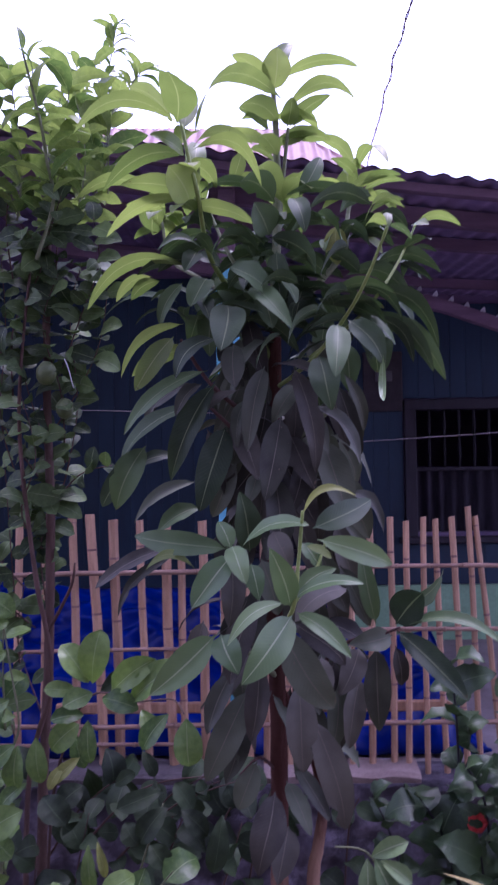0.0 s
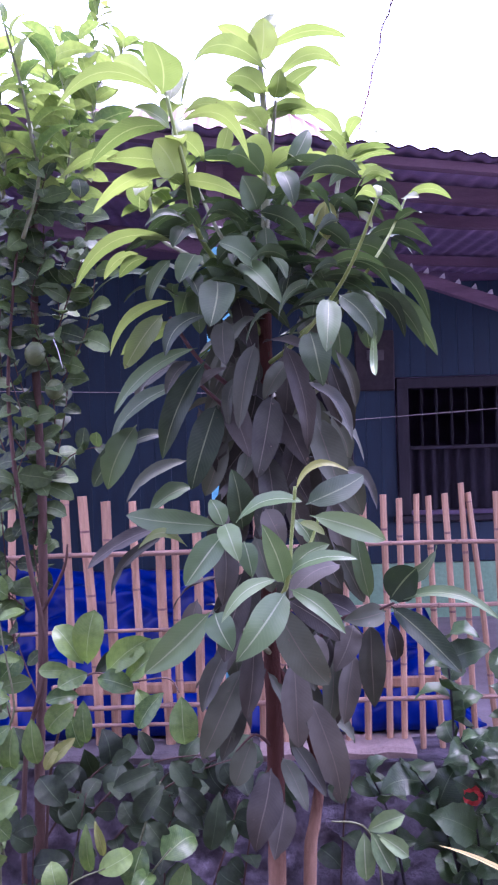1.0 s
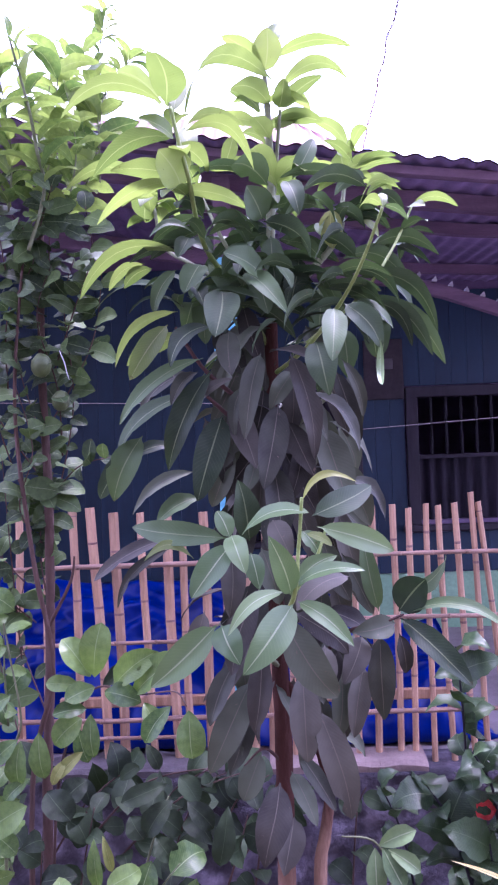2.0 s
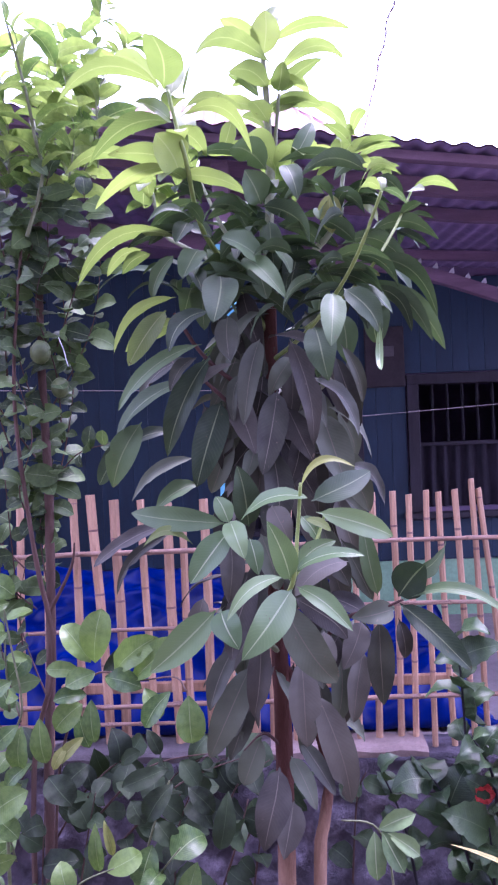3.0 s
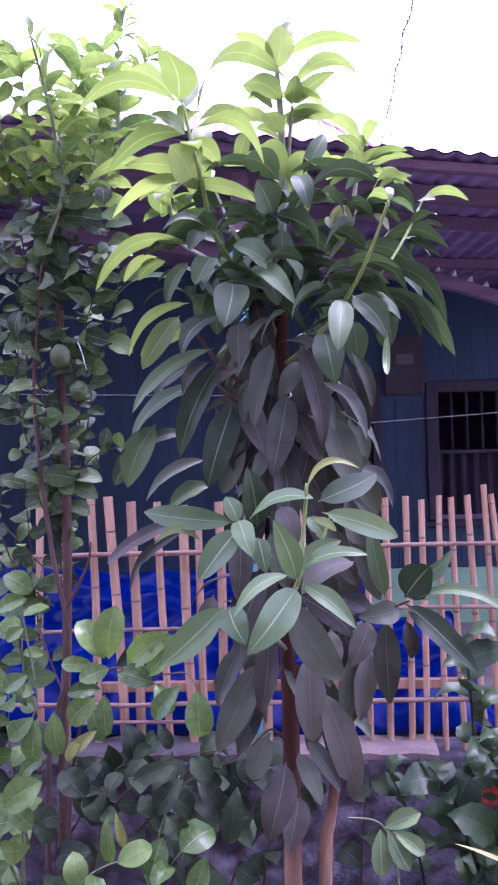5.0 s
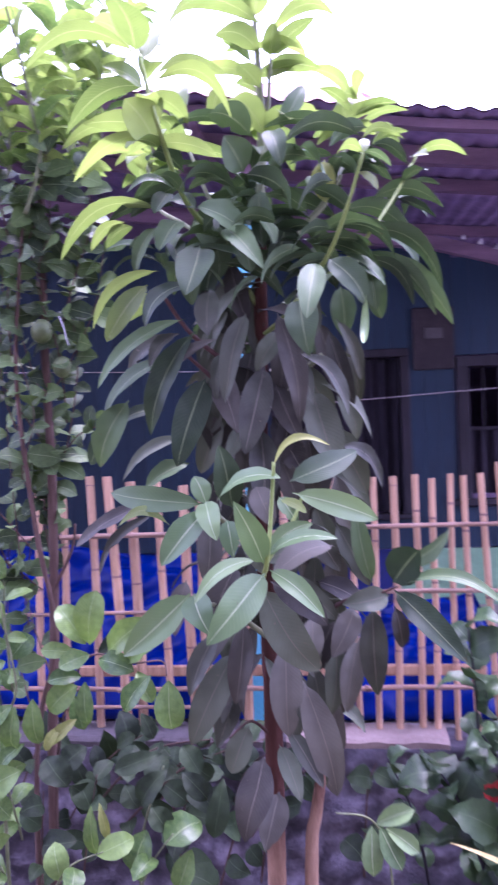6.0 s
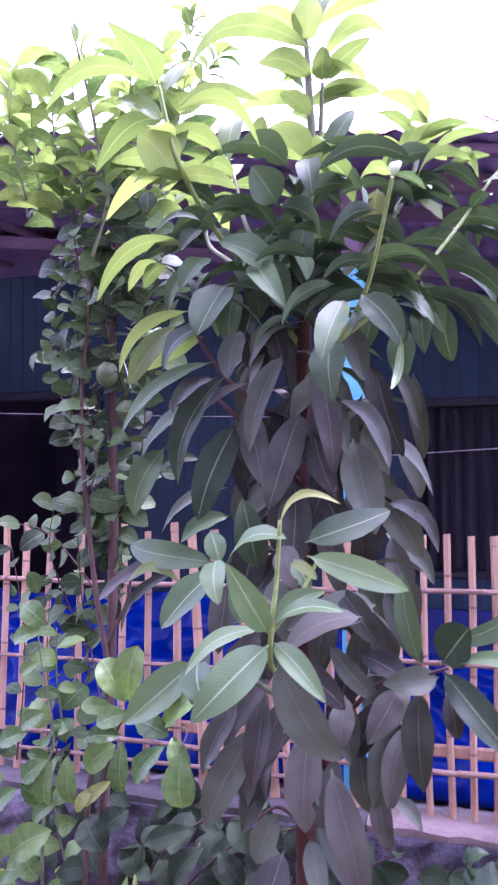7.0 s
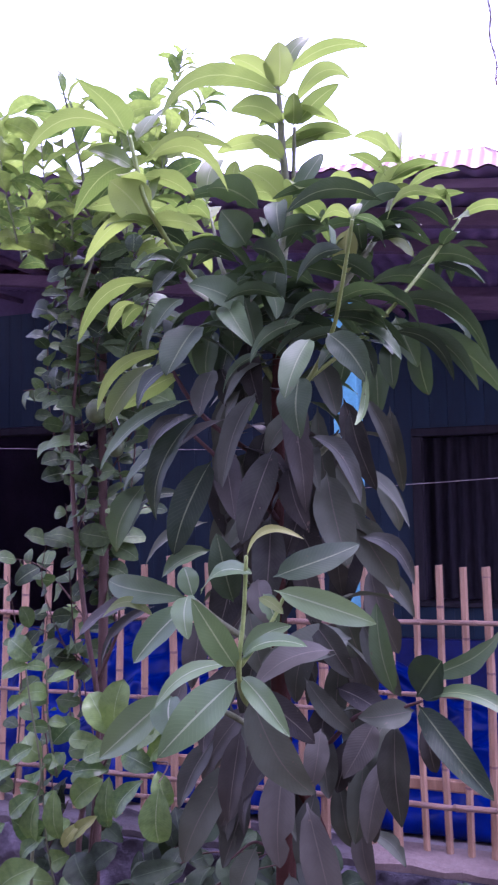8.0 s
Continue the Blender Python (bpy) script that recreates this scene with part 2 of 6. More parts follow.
def tarp_material():
    m, n, l, p = node_material("blue_tarpaulin")
    big = noise_fac(n, l, 4.0, 4, 0.6)
    col = ramp(n, l, big, ((0.3, (0.001, 0.006, 0.080)), (0.7, (0.002, 0.022, 0.25))))
    l.new(col, p.inputs["Base Color"])
    p.inputs["Roughness"].default_value = 0.3
    p.inputs["Specular IOR Level"].default_value = 0.14
    bumped(n, l, p, noise_fac(n, l, 11.0, 5, 0.6, (1, 1, 0.45)), 0.16, 0.03)
    return m


TARP = tarp_material()


def trunk_material(name, low, high):
    """Dark reddish bark over a paler, scraped foot, with a ragged edge between them."""
    m, n, l, p = node_material(name)
    streak = noise_fac(n, l, 9.0, 4, 0.6, (1, 1, 0.25))
    fine = noise_fac(n, l, 70.0, 6, 0.7, (1, 1, 0.25))
    old = ramp(n, l, streak, ((0.3, (0.05, 0.018, 0.013)), (0.7, (0.13, 0.05, 0.038))))
    bare = ramp(n, l, streak, ((0.3, (0.25, 0.140, 0.090)), (0.7, (0.43, 0.27, 0.185))))
    tc = n.new("ShaderNodeTexCoord")
    sep = n.new("ShaderNodeSeparateXYZ")
    l.new(tc.outputs["Object"], sep.inputs[0])
    edge = n.new("ShaderNodeMath")
    edge.operation = "MULTIPLY_ADD"
    l.new(noise_fac(n, l, 14.0, 5, 0.7, (1, 1, 0.2)), edge.inputs[0])
    edge.inputs[1].default_value = 0.45
    l.new(sep.outputs["Z"], edge.inputs[2])
    col = mixed(n, l, ramp(n, l, edge.outputs[0], ((low, (0, 0, 0)), (high, (1, 1, 1)))), bare, old)
    col = mixed(n, l, 0.75, col, ramp(n, l, fine, ((0.25, (0.55, 0.55, 0.55)), (0.75, (1, 1, 1)))), "MULTIPLY")
    l.new(col, p.inputs["Base Color"])
    p.inputs["Roughness"].default_value = 0.9
    p.inputs["Specular IOR Level"].default_value = 0.25
    bumped(n, l, p, fine, 0.7, 0.01)
    return m


TRUNK = trunk_material("mango_trunk", 0.66, 0.84)
SIDE_TRUNK = trunk_material("mango_side_trunk", 0.84, 0.98)


# ---- builders ----
def link_mesh(name, verts, faces, material, parent=None, label="", smooth=True, uvs=None):
    me = bpy.data.meshes.new(name)
    me.from_pydata([tuple(v) for v in verts], [], faces)
    if uvs is not None:
        layer = me.uv_layers.new(name="UVMap")
        loops = np.empty(len(me.loops), dtype=np.int32)
        me.loops.foreach_get("vertex_index", loops)
        layer.data.foreach_set("uv", np.asarray(uvs, dtype=np.float32)[loops].ravel())
    if smooth:
        me.polygons.foreach_set("use_smooth", [True] * len(me.polygons))
    me.materials.append(material)
    me.update()
    ob = new(name, me)
    if parent:
        ob.parent = parent
    if label:
        tagged(ob, label)
    return ob


def part(name, bm, material, parent=None, label="", smooth=False):
    me = bpy.data.meshes.new(name)
    bm.to_mesh(me)
    bm.free()
    if smooth:
        me.polygons.foreach_set("use_smooth", [True] * len(me.polygons))
    me.materials.append(material)
    ob = new(name, me)
    if parent:
        ob.parent = parent
    if label:
        tagged(ob, label)
    return ob


def box_mesh(lo, hi, bevel=0.004):
    bm = bmesh.new()
    bmesh.ops.create_cube(bm, size=1.0)
    size = [h - l for l, h in zip(lo, hi)]
    bmesh.ops.scale(bm, vec=size, verts=bm.verts)
    bmesh.ops.translate(bm, vec=[(h + l) / 2 for l, h in zip(lo, hi)], verts=bm.verts)
    if bevel:
        bmesh.ops.bevel(bm, geom=bm.edges[:], offset=min(bevel, min(size) * 0.3), segments=1, affect="EDGES")
    return bm


def thing(name, label, category, group="", kind=""):
    return tagged(new(name), label, category, group, kind)


def tube(name, points, radii, material, parent=None, sides=8, label="", knots=0.0, steps=6):
    """A tapered limb along a smooth line through the points."""
    pts = [Vector(p) for p in points]
    line, rr = [], []
    for i in range(len(pts) - 1):
        a, b, c, d = pts[max(i - 1, 0)], pts[i], pts[i + 1], pts[min(i + 2, len(pts) - 1)]
        for k in range(steps):
            t = k / steps
            line.append(0.5 * ((2 * b) + (c - a) * t + (2 * a - 5 * b + 4 * c - d) * t * t + (3 * b - a - 3 * c + d) * t ** 3))
            rr.append(radii[i] + (radii[i + 1] - radii[i]) * t)
    line.append(pts[-1])
    rr.append(radii[-1])
    verts, faces = [], []
    for i, p in enumerate(line):
        d = (line[min(i + 1, len(line) - 1)] - line[max(i - 1, 0)]).normalized()
        u = d.cross(Vector((0.31, 0.9, 0.17))).normalized()
        w = d.cross(u)
        for k in range(sides):
            a = 2 * math.pi * k / sides
            r = rr[i] * (1 + knots * noise.noise(p * 35 + Vector((math.cos(a), math.sin(a), 0))))
            verts.append(p + (u * math.cos(a) + w * math.sin(a)) * r)
    for i in range(len(line) - 1):
        for k in range(sides):
            a, b = i * sides + k, i * sides + (k + 1) % sides
            faces.append((a, b, b + sides, a + sides))
    faces.append(tuple(range(sides))[::-1])
    faces.append(tuple(range(len(verts) - sides, len(verts))))
    return link_mesh(name, verts, faces, material, parent, label)


UP, OUT, UNDER = (0.0, -1.05, 0.9), (0.05, -1.0, 0.35), (0.0, 0.85, 1.0)


def outline(shape, s, row, peak, blunt):
    """Half-width of a leaf at s along it: where it is widest, and how full it is towards the foot and the tip."""
    if shape == "strap":
        return (0.35 + s) * (1 - s) ** 0.8 * 1.2
    at, foot, end, late = {"lance": (0.44, 0.72, 0.66, 1.05), "ovate": (0.44, 0.62, 0.66, 1.1), "round": (0.58, 0.80, 0.52, 1.15), "toothed": (0.34, 0.45, 0.74, 1.0)}[shape]
    at += peak
    if s < at:
        w = math.sin(math.pi / 2 * s / at) ** foot
    else:
        w = max(0.0, math.cos(math.pi / 2 * ((s - at) / (1 - at)) ** late)) ** (end + blunt)
    if shape == "lance" and s < 0.06:
        w *= 0.35
    return w * (1.0 + (0.05 if row % 2 else -0.05)) if shape == "toothed" else w


def blade(base, tip, width, bend, hint, shape="lance", rows=8, ripple=0.0, fold=0.25, seed=0, curl=0.0, bites=0):
    """Points, faces and uv of one leaf from its base to its tip: arched along its length, folded at the midrib."""
    a, b = Vector(base), Vector(tip)
    along = b - a
    length = along.length
    along.normalize()
    n = Vector(hint)
    n = (n - along * n.dot(along)).normalized()
    side = along.cross(n)
    rise = n
    if tuple(hint) in (UP, UNDER) and abs(along.z) < 0.9:
        rise = (Vector((0, -0.25, 1)) - along * along.z).normalized()
    rnd = random.Random(seed)
    twist = rnd.uniform(-0.35, 0.35)
    sway = rnd.uniform(-0.05, 0.05)
    phase = rnd.uniform(0, 6.28)
    verts, uvs, faces = [], [], []
    tip_turn = curl * rnd.uniform(-0.3, 1.0)
    peak, blunt = rnd.uniform(-0.05, 0.06), rnd.uniform(-0.12, 0.14)
    gone = {(rnd.randint(rows // 3, rows - 2), rnd.choice((-1, 1))): rnd.uniform(0.45, 0.8) for _ in range(bites)}
    for i in range(rows + 1):
        s = 0.6 * i / rows + 0.2 * (1 - math.cos(math.pi * i / rows))
        w = outline(shape, s, i, peak, blunt)
        w = max(w, 0.03) * width / 2
        arch = 4 * s * (1 - s) * bend * length
        hook = max(0.0, s - 0.55) ** 2 * tip_turn * length
        c = a + along * (s * length) + rise * arch - n * hook + side * (math.sin(s * math.pi) * sway * length + 0.5 * hook * math.cos(phase))
        ang = twist * s
        sd = side * math.cos(ang) + n * math.sin(ang)
        nn = n * math.cos(ang) - side * math.sin(ang)
        for j, u in enumerate((-1.0, -0.5, 0.0, 0.5, 1.0)):
            lift = abs(u) * fold * w + ripple * width * abs(u) * math.sin(s * 17 + phase + u * 2)
            keep = gone[(i, 1 if u > 0 else -1)] if abs(u) == 1.0 and (i, 1 if u > 0 else -1) in gone else 1.0
            verts.append(c + sd * (u * w * keep) + nn * lift)
            uvs.append((0.5 + u * 0.5, s))
    for i in range(rows):
        for j in range(4):
            k = i * 5 + j
            faces.append((k, k + 1, k + 6, k + 5))
    return verts, faces, uvs


# ---- the ground and the low wall ----
def grid_sheet(name, xs, ys, height, material, label="", kind="structure", category=""):
    verts = [(x, y, height(x, y)) for y in ys for x in xs]
    k = len(xs)
    faces = [(j * k + i, j * k + i + 1, (j + 1) * k + i + 1, (j + 1) * k + i) for j in range(len(ys) - 1) for i in range(k - 1)]
    ob = link_mesh(name, verts, faces, material)
    return tagged(ob, label, category, "", kind)


def spaced(a, b, n):
    return [a + (b - a) * i / (n - 1) for i in range(n)]


near_x = [-900, -120, -30, -8] + spaced(-5, 5, 61) + [8, 30, 120, 900]
near_y = [-900, -120, -30, -8] + spaced(-3, 3.05, 41) + [3.3, 8, 30, 120, 900]
grid_sheet("ground", near_x, near_y,
           lambda x, y: -0.17 + 0.03 * noise.noise(Vector((x * 1.3, y * 1.3, 0))) if abs(x) < 6 and -4 < y < 3.2 else -0.19,
           SOIL, "bare dark soil with plant litter", category="ground")


def masonry():
    """A low rubble wall, plastered long ago: its face is uneven, with stones standing out of the joints."""
    xs, zs = spaced(-4.2, 4.2, 260), spaced(-0.3, 0.40, 32)
    verts, faces = [], []
    for z in zs:
        for x in xs:
            p = Vector((x * 6.0, z * 9.0, 3.1))
            d, _ = noise.voronoi(p)
            joint = min(1.0, (d[1] - d[0]) * 3.5)
            rough = noise.fractal(Vector((x * 14, z * 14, 7)), 1.0, 2.0, 4)
            verts.append((x, 3.10 - 0.035 * joint - 0.012 * rough, z))
    k = len(xs)
    for j in range(len(zs) - 1):
        for i in range(k - 1):
            faces.append((j * k + i, j * k + i + 1, (j + 1) * k + i + 1, (j + 1) * k + i))
    base = len(verts)
    for z in (zs[0], zs[-1]):
        verts += [(xs[0], 3.32, z), (xs[-1], 3.32, z)]
    top = (len(zs) - 1) * k
    faces.append(tuple(range(top, top + k)) + (base + 3, base + 2))
    faces.append((base + 1, base, base + 2, base + 3))
    return tagged(link_mesh("wall_low", verts, faces, STONE, smooth=True), "stained grey rubble masonry low wall under the fence", "wall", "", "structure")


masonry()


def kerb(x0, x1, material, label):
    xs = spaced(x0, x1, int((x1 - x0) * 22))
    ring = [(3.10, 0.392), (3.095, 0.424), (3.108, 0.438), (3.24, 0.444), (3.26, 0.43), (3.26, 0.392)]
    verts, faces = [], []
    for x in xs:
        for y, z in ring:
            j = noise.noise(Vector((x * 9, y * 9, z * 9))) * 0.010 + noise.noise(Vector((x * 31, y * 31, z * 31))) * 0.004
            verts.append((x, y + j, z + j))
    m = len(ring)
    for i in range(len(xs) - 1):
        for k in range(m):
            faces.append((i * m + k, i * m + (k + 1) % m, (i + 1) * m + (k + 1) % m, (i + 1) * m + k))
    faces += [tuple(range(m)), tuple(range(len(verts) - m, len(verts)))[::-1]]
    return tagged(link_mesh("kerb", verts, faces, material, smooth=False), label, "kerb", "", "structure")


kerb(0.02, 0.60, CONCRETE, "worn pinkish concrete kerb on the low wall")
# The stretch left of the trunk gets a darker concrete colour.
kerb(-3.6, 0.016, CONCRETE_DARK, "darker concrete kerb under the bamboo fence")
tagged(part("yard_floor", box_mesh((-6, 3.3, -0.1), (6, 6.5, 0.22), 0.01), YARD), "dull cement yard in the porch's shade", "floor", "", "structure")


# ---- the house ----
WALL_Y = 6.4
tagged(part("wall_north", box_mesh((-2.0, WALL_Y, 0.2), (-0.2, WALL_Y + 0.12, 3.9), 0), INSIDE), "plank wall of the house", "wall", "", "structure")
for lo, hi in (((-6, 0.2), (-4.3, 4.2)), ((-4.3, 2.26), (-2.0, 4.1)), ((-0.2, 2.08), (0.70, 3.8)), ((0.70, 0.2), (1.20, 3.8)),
               ((1.20, 0.2), (2.10, 1.03)), ((1.20, 1.97), (2.10, 3.7)), ((2.10, 0.2), (6, 3.7)), ((-2.79, 0.2), (-2.0, 2.26))):
    tagged(part("wall_north", box_mesh((lo[0], WALL_Y, lo[1]), (hi[0], WALL_Y + 0.12, hi[1]), 0), INSIDE), "plank wall of the house", "wall", "", "structure")
for name, lo, hi in (("wall_inner", (-6, 9.4, 0.1), (6, 9.5, 4.0)), ("wall_west", (-5.1, 3.5, 0.1), (-5.0, 9.4, 3.3)), ("wall_east", (3.9, 6.53, 0.1), (4.0, 9.4, 2.35)),
                     ("floor_inner", (-6, 6.5, 0.1), (6, 9.4, 0.24)), ("ceiling", (-6, 6.53, 2.62), (6, 9.4, 2.68))):
    tagged(part(name, box_mesh(lo, hi, 0), INSIDE), "dim plain inside of the house", name.split("_")[0], "", "structure")

plank_wall = thing("plank_cladding", "dark teal painted vertical planks on the house wall", "cladding")


def cladding():
    """Upright painted planks with small gaps, cut round the openings."""
    stretches = ((-5.2, -4.36, 0.2, 3.45), (-4.36, -2.72, 2.31, 3.3), (-2.72, -0.26, 0.64, 3.02), (-0.26, 0.76, 2.13, 2.88),
                 (-0.26, 0.76, 0.64, 0.855), (0.76, 1.10, 0.64, 2.85), (1.10, 2.20, 2.06, 2.78), (1.10, 2.20, 0.64, 0.94), (2.20, 4.0, 0.64, 2.66))
    for x0, x1, z0, z1 in stretches:
        count = max(2, round((x1 - x0) / 0.125))
        w = (x1 - x0) / count
        bm = box_mesh((-w / 2 + 0.0006, -0.022, z0), (w / 2 - 0.0006, 0.0, z1), 0.002)
        me = bpy.data.meshes.new("plank")
        bm.to_mesh(me)
        bm.free()
        me.materials.append(TEAL)
        for i in range(count):
            ob = new("plank", me)
            ob.parent = plank_wall
            ob.location = (x0 + w * (i + 0.5), WALL_Y - 0.004 - 0.003 * random.random(), 0)


cladding()
skirt = thing("wall_skirting", "painted plinth along the house wall, part blue and part green", "plinth", "", "structure")
for x0, x1, paint in ((-2.72, 0.62, BLUE_PAINT), (0.62, 3.9, GREEN_PAINT)):
    part("plinth", box_mesh((x0, WALL_Y - 0.05, 0.2), (x1, WALL_Y - 0.004, 0.635), 0.008), paint, skirt, "dark blue paint" if paint is BLUE_PAINT else "pale green paint")


def door_frame(name, x0, x1, z1, label):
    d = thing(name, label, "door frame", "", "structure")
    part("jamb", box_mesh((x0 - 0.07, WALL_Y - 0.05, 0.22), (x0, WALL_Y + 0.1, z1), 0.006), DARK_WOOD, d)
    part("jamb", box_mesh((x1, WALL_Y - 0.05, 0.22), (x1 + 0.07, WALL_Y + 0.1, z1), 0.006), DARK_WOOD, d)
    part("lintel", box_mesh((x0 - 0.07, WALL_Y - 0.052, z1), (x1 + 0.07, WALL_Y + 0.1, z1 + 0.06), 0.006), DARK_WOOD, d)
    return d


window_dark = thing("window_2", "unlit dark wooden window with a drawn dark curtain", "window", "", "structure")
for x in (-0.27, 0.70):
    part("window_frame", box_mesh((x, WALL_Y - 0.05, 0.90), (x + 0.07, WALL_Y + 0.1, 2.07), 0.006), DARK_WOOD, window_dark)
part("window_frame", box_mesh((-0.27, WALL_Y - 0.052, 2.07), (0.77, WALL_Y + 0.1, 2.13), 0.006), DARK_WOOD, window_dark)
part("window_sill", box_mesh((-0.30, WALL_Y - 0.08, 0.86), (0.80, WALL_Y + 0.1, 0.90), 0.008), DARK_WOOD, window_dark)
tagged(part("wall_north", box_mesh((-0.2, WALL_Y, 0.2), (0.70, WALL_Y + 0.12, 0.86), 0), INSIDE), "plank wall of the house", "wall", "", "structure")
door_frame("door_2", -4.28, -2.80, 2.24, "open unlit doorway in the plank wall")

window = thing("window_1", "dark wooden window with turned bars and a grey curtain", "window", "", "structure")
part("window_frame", box_mesh((1.11, WALL_Y - 0.05, 1.0), (1.20, WALL_Y + 0.1, 2.0), 0.006), DARK_WOOD, window)
part("window_frame", box_mesh((2.10, WALL_Y - 0.05, 1.0), (2.19, WALL_Y + 0.1, 2.0), 0.006), DARK_WOOD, window)
part("window_frame", box_mesh((1.11, WALL_Y - 0.052, 1.97), (2.19, WALL_Y + 0.1, 2.05), 0.006), DARK_WOOD, window)
part("window_sill", box_mesh((1.06, WALL_Y - 0.09, 0.95), (2.24, WALL_Y + 0.1, 1.0), 0.008), DARK_WOOD, window)
part("window_bar", box_mesh((1.20, WALL_Y, 1.50), (2.10, WALL_Y + 0.04, 1.53), 0.004), DARK_WOOD, window)
for i in range(7):
    x = 1.31 + i * 0.115
    tube("window_bar", [(x, WALL_Y + 0.02, 1.53), (x, WALL_Y + 0.02, 1.62), (x, WALL_Y + 0.02, 1.75), (x, WALL_Y + 0.02, 1.86), (x, WALL_Y + 0.02, 1.97)],
         [0.008, 0.014, 0.008, 0.014, 0.008], BAR_WOOD, window, 8)


def curtain(x0, x1, zs, label):
    xs = spaced(x0, x1, 90)
    verts = [(x, WALL_Y + 0.085 + 0.02 * math.sin(x * 62 + 0.6 * math.sin(x * 9)), z) for z in zs for x in xs]
    k = len(xs)
    faces = [(j * k + i, j * k + i + 1, (j + 1) * k + i + 1, (j + 1) * k + i) for j in range(2) for i in range(k - 1)]
    tagged(link_mesh("curtain", verts, faces, CURTAIN), label, "curtain")


curtain(1.2, 2.1, (1.0, 1.25, 1.5), "pleated grey curtain hung across the window's lower half")
curtain(-0.2, 0.7, (0.905, 1.5, 2.065), "dark pleated curtain drawn across the unlit window")

board = thing("meter_board", "small brownish board with a faded card, hung on the wall", "board")
part("board", box_mesh((0.80, WALL_Y - 0.06, 1.96), (1.10, WALL_Y - 0.03, 2.42), 0.01), BOARD, board)
part("card", box_mesh((0.89, WALL_Y - 0.068, 2.19), (1.02, WALL_Y - 0.061, 2.27), 0.002), CARD, board, "faded pale card")


def eave_height(x):
    return 2.69 + 0.135 * max(1 - x, 0) - 0.06 * max(x - 1, 0)


def canopy_height(x, y):
    """The porch roof rises a little from its eave to the house and falls gently to the east."""
    return eave_height(x) + 0.065 * (y - 3.3)


PITCH = 0.094


def corrugated(name, xs, ys, height, material, label, edge=None):
    verts, faces = [], []
    for j, y in enumerate(ys):
        for x in xs:
            xx = min(x, edge(y)) if edge else x
            wave = 0.0075 * math.sin(2 * math.pi * x / PITCH)
            ragged = 0.006 * noise.noise(Vector((x * 5, 0, 3))) if j == 0 else 0.0
            verts.append((xx, y + ragged, height(xx, y) + wave + 0.006 * noise.noise(Vector((x * 1.1, y, 0)))))
    k = len(xs)
    for j in range(len(ys) - 1):
        for i in range(k - 1):
            faces.append((j * k + i, j * k + i + 1, (j + 1) * k + i + 1, (j + 1) * k + i))
    return tagged(link_mesh(name, verts, faces, material), label, "roof", "", "structure")


def wave_x(x0, x1):
    return [x0 + PITCH / 8 * i for i in range(int((x1 - x0) / PITCH * 8))]


corrugated("roof_porch", wave_x(-5.1, 4.05), spaced(3.30, 6.52, 8), lambda x, y: canopy_height(x, y) + 0.006, ROOF_RED, "faded red corrugated porch roof, wavy at the eave")
corrugated("roof_lining", wave_x(-5.1, 4.05), spaced(3.304, 6.52, 8), canopy_height, ROOF_UNDER, "rusty purple-brown underside of the corrugated porch roof")


def main_height(x, y):
    return 3.12 + (y - 5.2) * 0.725 - 0.03 * x


corrugated("roof_main", wave_x(-5.1, 1.5), spaced(5.2, 7.0, 12), main_height, ROOF_RED, "faded red corrugated main roof up to its ridge", lambda y: 1.40 - (y - 5.2) * 0.62)
back = [(-5.1, 7.0, 4.575), (0.284, 7.0, 4.415), (1.4, 9.6, 2.5), (-5.1, 9.6, 2.6)]
tagged(link_mesh("roof_back", back, [(0, 1, 2, 3)], ROOF_RED, smooth=False), "rear slope of the faded red roof", "roof", "", "structure")
hip = [(1.40, 5.2, 3.08), (0.284, 7.0, 4.415), (1.4, 9.6, 2.5)]
tagged(link_mesh("roof_hip", hip, [(0, 2, 1)], ROOF_RED, smooth=False), "hipped end of the faded red roof", "roof", "", "structure")


def purlin(y, drop, thick, x0=-4.9, x1=3.9):
    bm = bmesh.new()
    rows = []
    for x in spaced(x0, x1, 20):
        z = canopy_height(x, y) - drop
        rows.append([bm.verts.new((x, y + dy, z + dz)) for dy, dz in ((-0.025, 0), (0.025, 0), (0.025, -thick), (-0.025, -thick))])
    for a, b in zip(rows, rows[1:]):
        for k in range(4):
            bm.faces.new((a[k], a[(k + 1) % 4], b[(k + 1) % 4], b[k]))
    bm.faces.new(rows[0][::-1])
    bm.faces.new(rows[-1])
    bmesh.ops.recalc_face_normals(bm, faces=bm.faces)
    return tagged(part("purlin", bm, ROOF_WOOD), "reddish brown wooden purlin under the porch roof", "purlin", "roof purlins", "structure")


for y, drop, thick in ((3.40, 0.016, 0.035), (3.78, 0.016, 0.075), (4.35, 0.016, 0.06), (5.6, 0.016, 0.06)):
    purlin(y, drop, thick)
for x in (-3.6, -2.5, -1.4, -0.3, 2.2, 3.2):
    tagged(tube("rafter", [(x, 3.40, canopy_height(x, 3.4) - 0.075), (x, 4.8, canopy_height(x, 4.8) - 0.10), (x, 6.36, canopy_height(x, 6.36) - 0.10)], [0.024, 0.026, 0.024], ROOF_WOOD, None, 6),
           "reddish brown round rafter under the porch roof", "rafter", "roof rafters", "structure")

porch_beam = thing("porch_beam", "sagging reddish wooden porch beam with pale chips for light gaps", "beam", "", "structure")


def beam_z(x):
    return 2.615 - 0.155 * (x - 0.95) if x < 0.95 else 2.615 - 0.36 * (x - 0.95)


